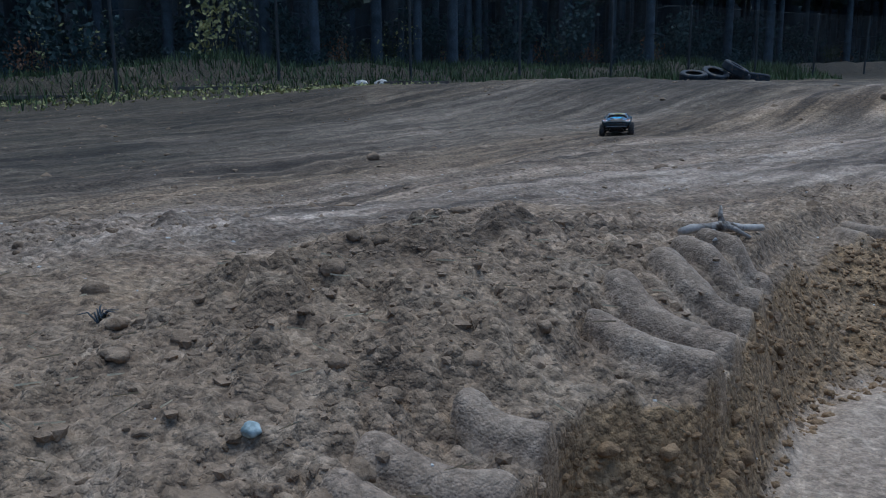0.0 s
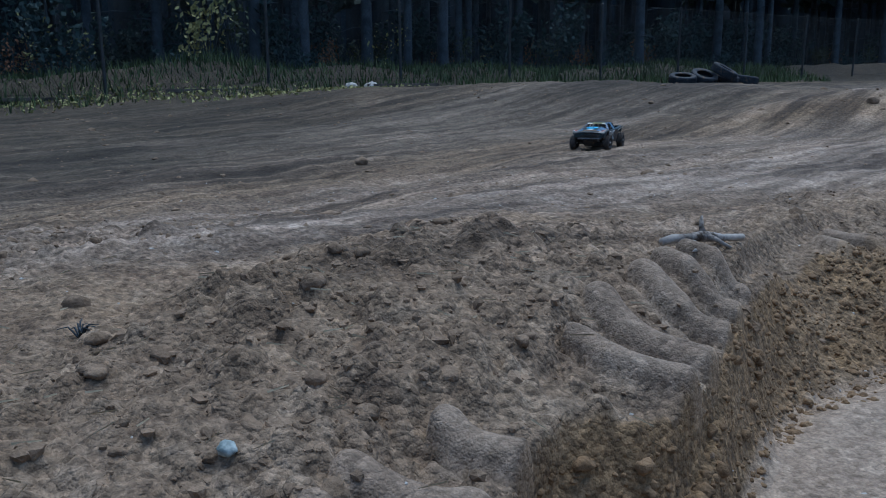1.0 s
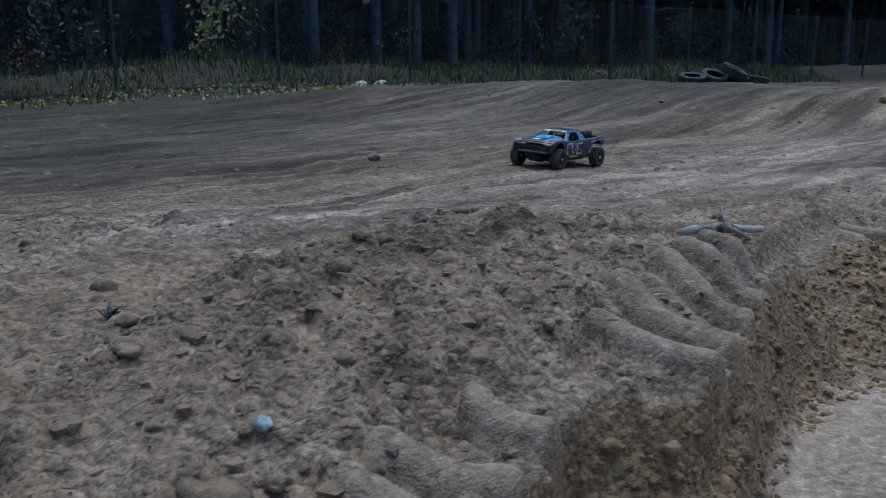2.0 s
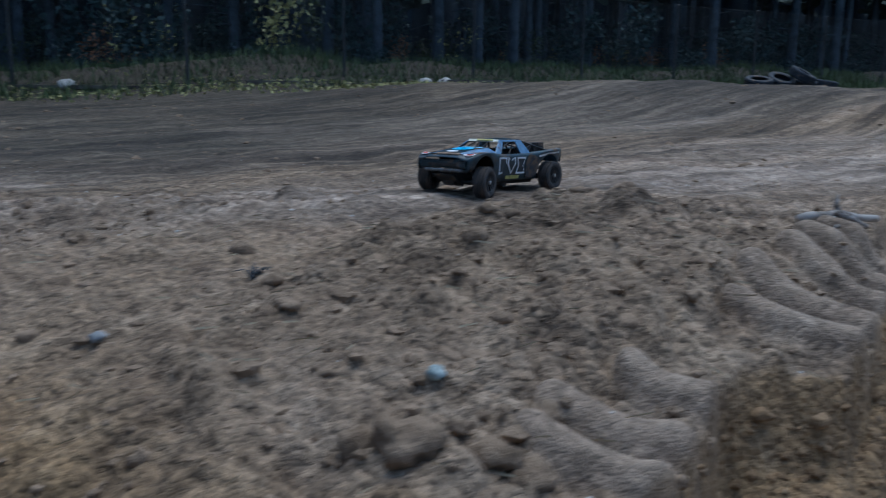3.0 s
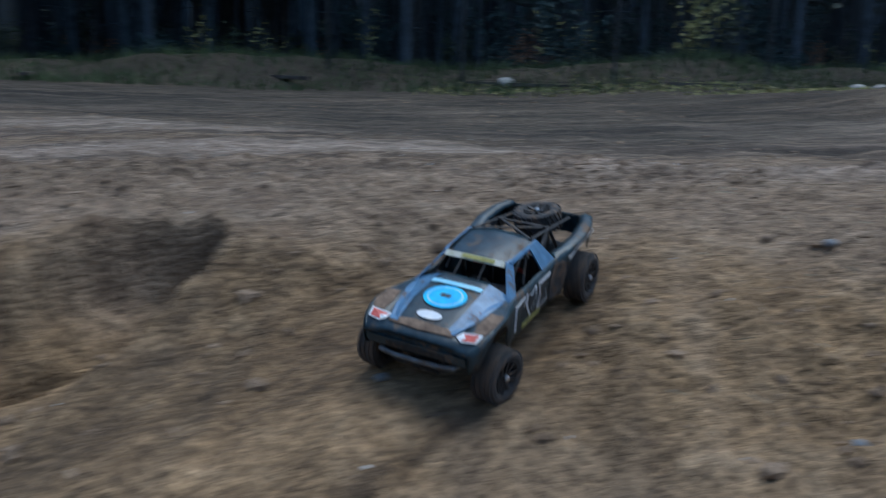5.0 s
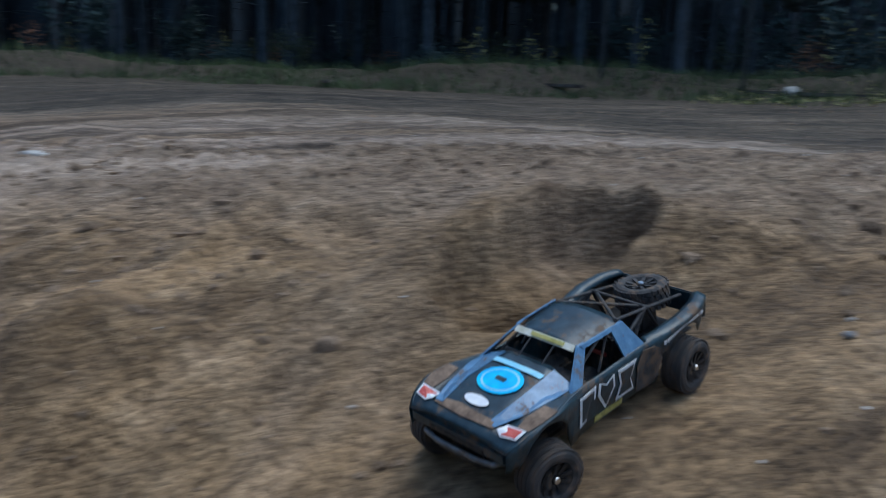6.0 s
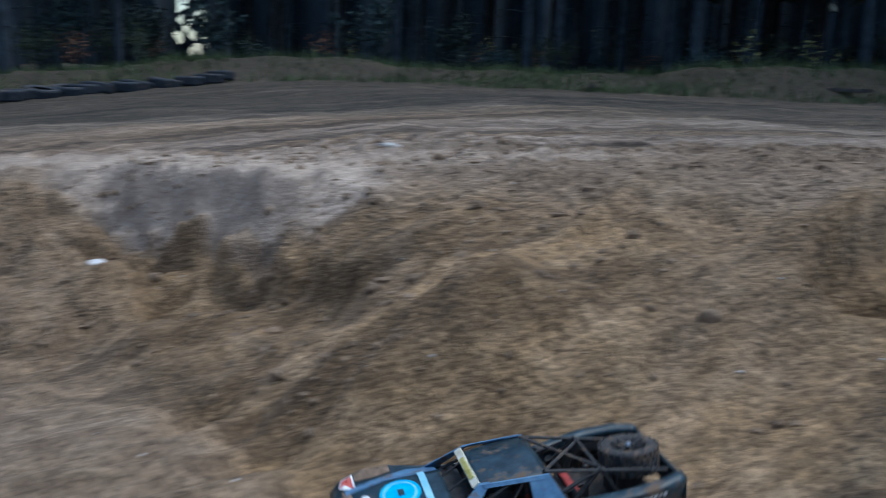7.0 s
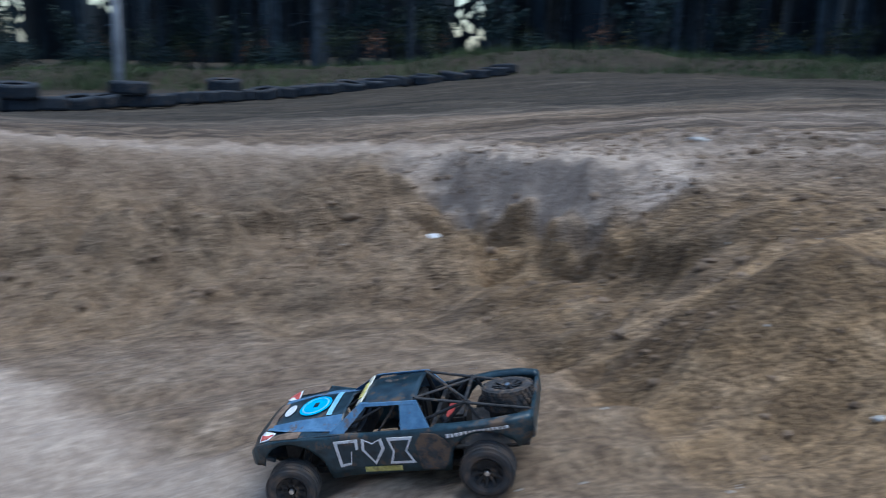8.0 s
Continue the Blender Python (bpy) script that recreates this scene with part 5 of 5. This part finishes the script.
        add_tube(bm, [(0.10, s * 0.095, 0.165), (0.0, s * 0.085, 0.222), (-0.06, s * 0.083, 0.226)], 0.0035, 6)
        add_tube(bm, [(0.02, s * 0.10, 0.15), (-0.03, s * 0.085, 0.225)], 0.003, 6)
        part("cabin_bar", bm, PLASTIC, truck)
        bm = bmesh.new()
        add_box(bm, (-0.075, s * 0.048 - 0.028, 0.07), (-0.055, s * 0.048 + 0.028, 0.185), 0.006)
        add_box(bm, (-0.055, s * 0.048 - 0.026, 0.07), (0.01, s * 0.048 + 0.026, 0.105), 0.006)
        part("seat", bm, PLASTIC, truck, "dark moulded seat")
        bm = bmesh.new()
        add_box(bm, (-0.054, s * 0.048 - 0.02, 0.14), (-0.048, s * 0.048 + 0.02, 0.15), 0.002)
        part("harness", bm, RED, truck, "red belt across the seat")
    bm = bmesh.new()
    add_box(bm, (0.06, -0.11, 0.10), (0.112, 0.11, 0.168), 0.01)
    part("dashboard", bm, PLASTIC, truck)
    bm = bmesh.new()
    add_box(bm, (-0.118, -0.118, 0.055), (-0.108, 0.118, 0.160), 0.002)
    part("bulkhead", bm, PLASTIC, truck)
    bm = bmesh.new()
    add_box(bm, (-0.33, -0.10, 0.094), (-0.12, 0.10, 0.100), 0.002)
    part("bed_floor", bm, PLASTIC, truck)
    # cage over the bed
    for s in (1, -1):
        for a, b in (((-0.10, s * 0.075, 0.234), (-0.335, s * 0.065, 0.17)), ((-0.11, s * 0.085, 0.165), (-0.19, s * 0.070, 0.210)), ((-0.19, s * 0.070, 0.210), (-0.24, s * 0.075, 0.12)), ((-0.10, s * 0.075, 0.234), (-0.20, -s * 0.068, 0.205)), ((-0.12, s * 0.08, 0.12), (-0.19, s * 0.070, 0.210)), ((-0.10, s * 0.075, 0.234), (-0.115, s * 0.09, 0.12))):
            bm = bmesh.new()
            add_tube(bm, [a, b], 0.0042, 8)
            part("cage_tube", bm, PLASTIC, truck)
    bm = bmesh.new()
    add_tube(bm, [(-0.19, -0.07, 0.210), (-0.19, 0.07, 0.210)], 0.0042, 8)
    part("cage_tube", bm, PLASTIC, truck)
    bm = bmesh.new()
    add_box(bm, (-0.18, -0.04, 0.10), (-0.13, 0.04, 0.15), 0.006)
    part("battery_box", bm, PLASTIC, truck)
    bm = bmesh.new()
    add_box(bm, (-0.15, -0.02, 0.150), (-0.135, 0.06, 0.156), 0.002)
    part("strap", bm, RED, truck, "red battery strap")
    bm = bmesh.new()
    add_box(bm, (-0.348, -0.124, 0.125), (-0.340, 0.124, 0.182), 0.003)
    part("tailgate", bm, MUDDY, truck, "dark muddy tailgate")
    wheel("spare_wheel", truck, pose(-0.282, 0, 0.178, 97, 0, 0))
    bm = bmesh.new()
    add_box(bm, (-0.30, -0.03, 0.10), (-0.235, 0.03, 0.176), 0.006)
    part("spare_carrier", bm, PLASTIC, truck)
    # prints on the sides: plain white-edged shapes, a yellow bar and unreadable bars
    for s in (1, -1):
        shapes = (
            [(0.116, 0.080), (0.121, 0.150), (0.064, 0.150), (0.066, 0.124), (0.082, 0.120), (0.090, 0.082)],
            [(0.058, 0.122), (0.054, 0.150), (0.030, 0.138), (0.006, 0.150), (0.002, 0.122), (0.030, 0.080)],
            [(-0.004, 0.080), (-0.016, 0.114), (-0.006, 0.150), (-0.068, 0.150), (-0.050, 0.114), (-0.066, 0.080)],
        )
        for loop in shapes:
            cx, cz = sum(p[0] for p in loop) / len(loop), sum(p[1] for p in loop) / len(loop)
            side_decal("side_print", loop, WHITE, truck, s, "white-edged block print on the door", 0.0030)
            side_decal("side_print_core", [(cx + (x - cx) * 0.72, cz + (z - cz) * 0.78) for x, z in loop], BLACK, truck, s, "black heart of the block print", 0.0042)
        side_decal("yellow_print", [(0.06, 0.060), (0.06, 0.074), (-0.03, 0.074), (-0.03, 0.060)], AMBER, truck, s, "dull yellow bar near the sill")
        side_decal("mud_patch", [(-0.078, 0.062), (-0.072, 0.13), (-0.09, 0.158), (-0.125, 0.156), (-0.148, 0.14), (-0.155, 0.118), (-0.142, 0.08), (-0.13, 0.062)], MUD_SPLASH, truck, s, "splash of dried brown mud behind the door", 0.0032)
        for k in range(14):
            x = -0.150 - 0.0105 * k
            zs = shoulder(x)[1] - 0.012
            side_decal("bar_print", [(x, zs - 0.009), (x, zs), (x - 0.0075, zs), (x - 0.007, zs - 0.009)], WHITE, truck, s, "small white bar of a worn print", 0.0055)
    # a short nose and a low cabin
    for ob in truck.children:
        if ob.type == "MESH" and ob.name.split(".")[0] != "spare_wheel":
            for v in ob.data.vertices:
                if ob.name.split(".")[0] in ("roof", "roof_rail", "rear_pillar", "cage_tube") and -0.13 < v.co.x < 0.058:
                    v.co.x += 0.026 * min(1.0, (0.058 - v.co.x) / 0.15) * min(1.0, (v.co.x + 0.13) / 0.02)
                if v.co.x > AXLE:
                    v.co.x = AXLE + (v.co.x - AXLE) * 0.8
                if v.co.z > 0.165:
                    v.co.z = 0.165 + (v.co.z - 0.165) * 0.78
                v.co.z += 0.002
    wheels = [wheel("wheel", truck, pose(sx * AXLE, sy * TRACK, HUB)) for sx, sy in ((1, 1), (1, -1), (-1, 1), (-1, -1))]
    tagged(truck, "small muddy grey-blue desert racing truck on knobbly tyres", "toy truck")
    return truck, wheels


BROWN_MUD = mottled("dried_mud", (0.13, 0.09, 0.065), (0.24, 0.17, 0.12), 30.0, 0.95, bump_s=0.4, bump_d=0.002)
MUD_SPLASH = mottled("mud_splash", (0.016, 0.022, 0.03), (0.05, 0.06, 0.07), 55.0, 0.45, bump_s=0.5, bump_d=0.003, dirt=(0.17, 0.12, 0.085), dirt_amount=0.85)
STEEL_BAR = mottled("scuffed_bar", (0.10, 0.11, 0.12), (0.22, 0.24, 0.26), 25.0, 0.5, 0.3, bump_s=0.1, dirt=(0.15, 0.11, 0.08), dirt_amount=0.3)
truck, wheels = build_truck()
# seconds, x, y, heading and steering in degrees
RUN = [
    (0.0, 1.79, 8.92, -103, 0), (0.5, 1.63, 8.24, -107, -3), (1.0, 1.44, 7.46, -115, -4), (1.75, 0.90, 5.82, -126, 0), (2.5, 0.264, 4.35, -131, 8), (3.0, -0.234, 3.535, -126.7, 12),
    (3.5, -0.706, 2.665, -116, 10), (4.0, -1.10, 1.948, -105.8, 4), (4.2, -1.25, 1.715, -102, 2), (4.75, -1.58, 1.15, -95, -6), (5.3, -1.875, 0.605, -90.5, -12), (5.5, -1.99, 0.43, -90, -14),
    (6.0, -2.197, 0.022, -92.5, -14), (6.5, -2.41, -0.42, -97, -9), (7.0, -2.52, -1.0, -107, -4), (7.5, -2.70, -1.52, -106, 0), (8.0, -2.80, -2.01, -112, 6),
]


def along(t, k):
    """A smooth curve through the run's rows."""
    T = [r[0] for r in RUN]
    i = min(max(int(np.searchsorted(T, t, side="right")) - 1, 0), len(T) - 2)
    v = [r[k] for r in RUN]

    def slope(j):
        a, b = max(j - 1, 0), min(j + 1, len(T) - 1)
        return (v[b] - v[a]) / (T[b] - T[a])

    h = T[i + 1] - T[i]
    u = (t - T[i]) / h
    return (2 * u**3 - 3 * u**2 + 1) * v[i] + (u**3 - 2 * u**2 + u) * h * slope(i) + (3 * u**2 - 2 * u**3) * v[i + 1] + (u**3 - u**2) * h * slope(i + 1)


def corners(t):
    """The ground under the four wheels."""
    x, y, yaw = along(t, 1), along(t, 2), along(t, 3)
    f = Vector((math.cos(radians(yaw)), math.sin(radians(yaw)), 0))
    side = Vector((-f.y, f.x, 0))
    spots = []
    for a, b in ((1, 1), (1, -1), (-1, 1), (-1, -1)):
        q = Vector((x, y, 0)) + f * a * AXLE + side * b * TRACK
        k = np.array([-0.05, 0, 0.05])
        q.z = float(rough_height(q.x + k, q.y + k).mean())
        spots.append(q)
    return f, side, spots


def lie(t):
    """The body's pose: its springs take up part of the slope, and it dives as it brakes over the crest."""
    f, side, (fl, fr, rl, rr) = corners(t)
    dive = 0.04 * math.exp(-(((t - 4.1) / 0.75) ** 4))
    X = (f * 2 * AXLE + Vector((0, 0, 0.85 * (fl.z + fr.z - rl.z - rr.z) / 2 - dive))).normalized()
    Y = (side * 2 * TRACK + Vector((0, 0, 0.8 * (fl.z + rl.z - fr.z - rr.z) / 2))).normalized()
    Z = X.cross(Y).normalized()
    Y = Z.cross(X)
    m = Matrix((X, Y, Z)).transposed().to_4x4()
    m.translation = (fl + fr + rl + rr) / 4 - Z * (0.028 * math.exp(-(((t - 7.05) / 0.4) ** 2)))
    return m


def motions():
    steps = [k / 10 for k in range(81)]
    body = [(t, lie(t)) for t in steps]
    walk(truck, body)
    # how far each wheel hangs below or above its middle place
    hang = [[max(-0.02, min(0.038, (m.inverted() @ q).z)) for q in corners(t)[2]] for t, m in body]
    frames = [k / FPS for k in range(8 * FPS + 1)]
    gone, spin = 0.0, [0.0]
    for a, b in zip(frames, frames[1:]):
        gone += math.hypot(along(b, 1) - along(a, 1), along(b, 2) - along(a, 2))
        spin.append(math.degrees(gone / HUB))
    for j, (w, (sx, sy)) in enumerate(zip(wheels, ((1, 1), (1, -1), (-1, 1), (-1, -1)))):
        rows = []
        for t, s in zip(frames, spin):
            lift = float(np.interp(t, steps, [h[j] for h in hang]))
            rows.append((t, pose(sx * AXLE, sy * TRACK, HUB + lift, 0, 0, along(t, 4) if sx > 0 else 0) @ pose(0, 0, 0, 0, s, 0)))
        walk(w, rows)


motions()
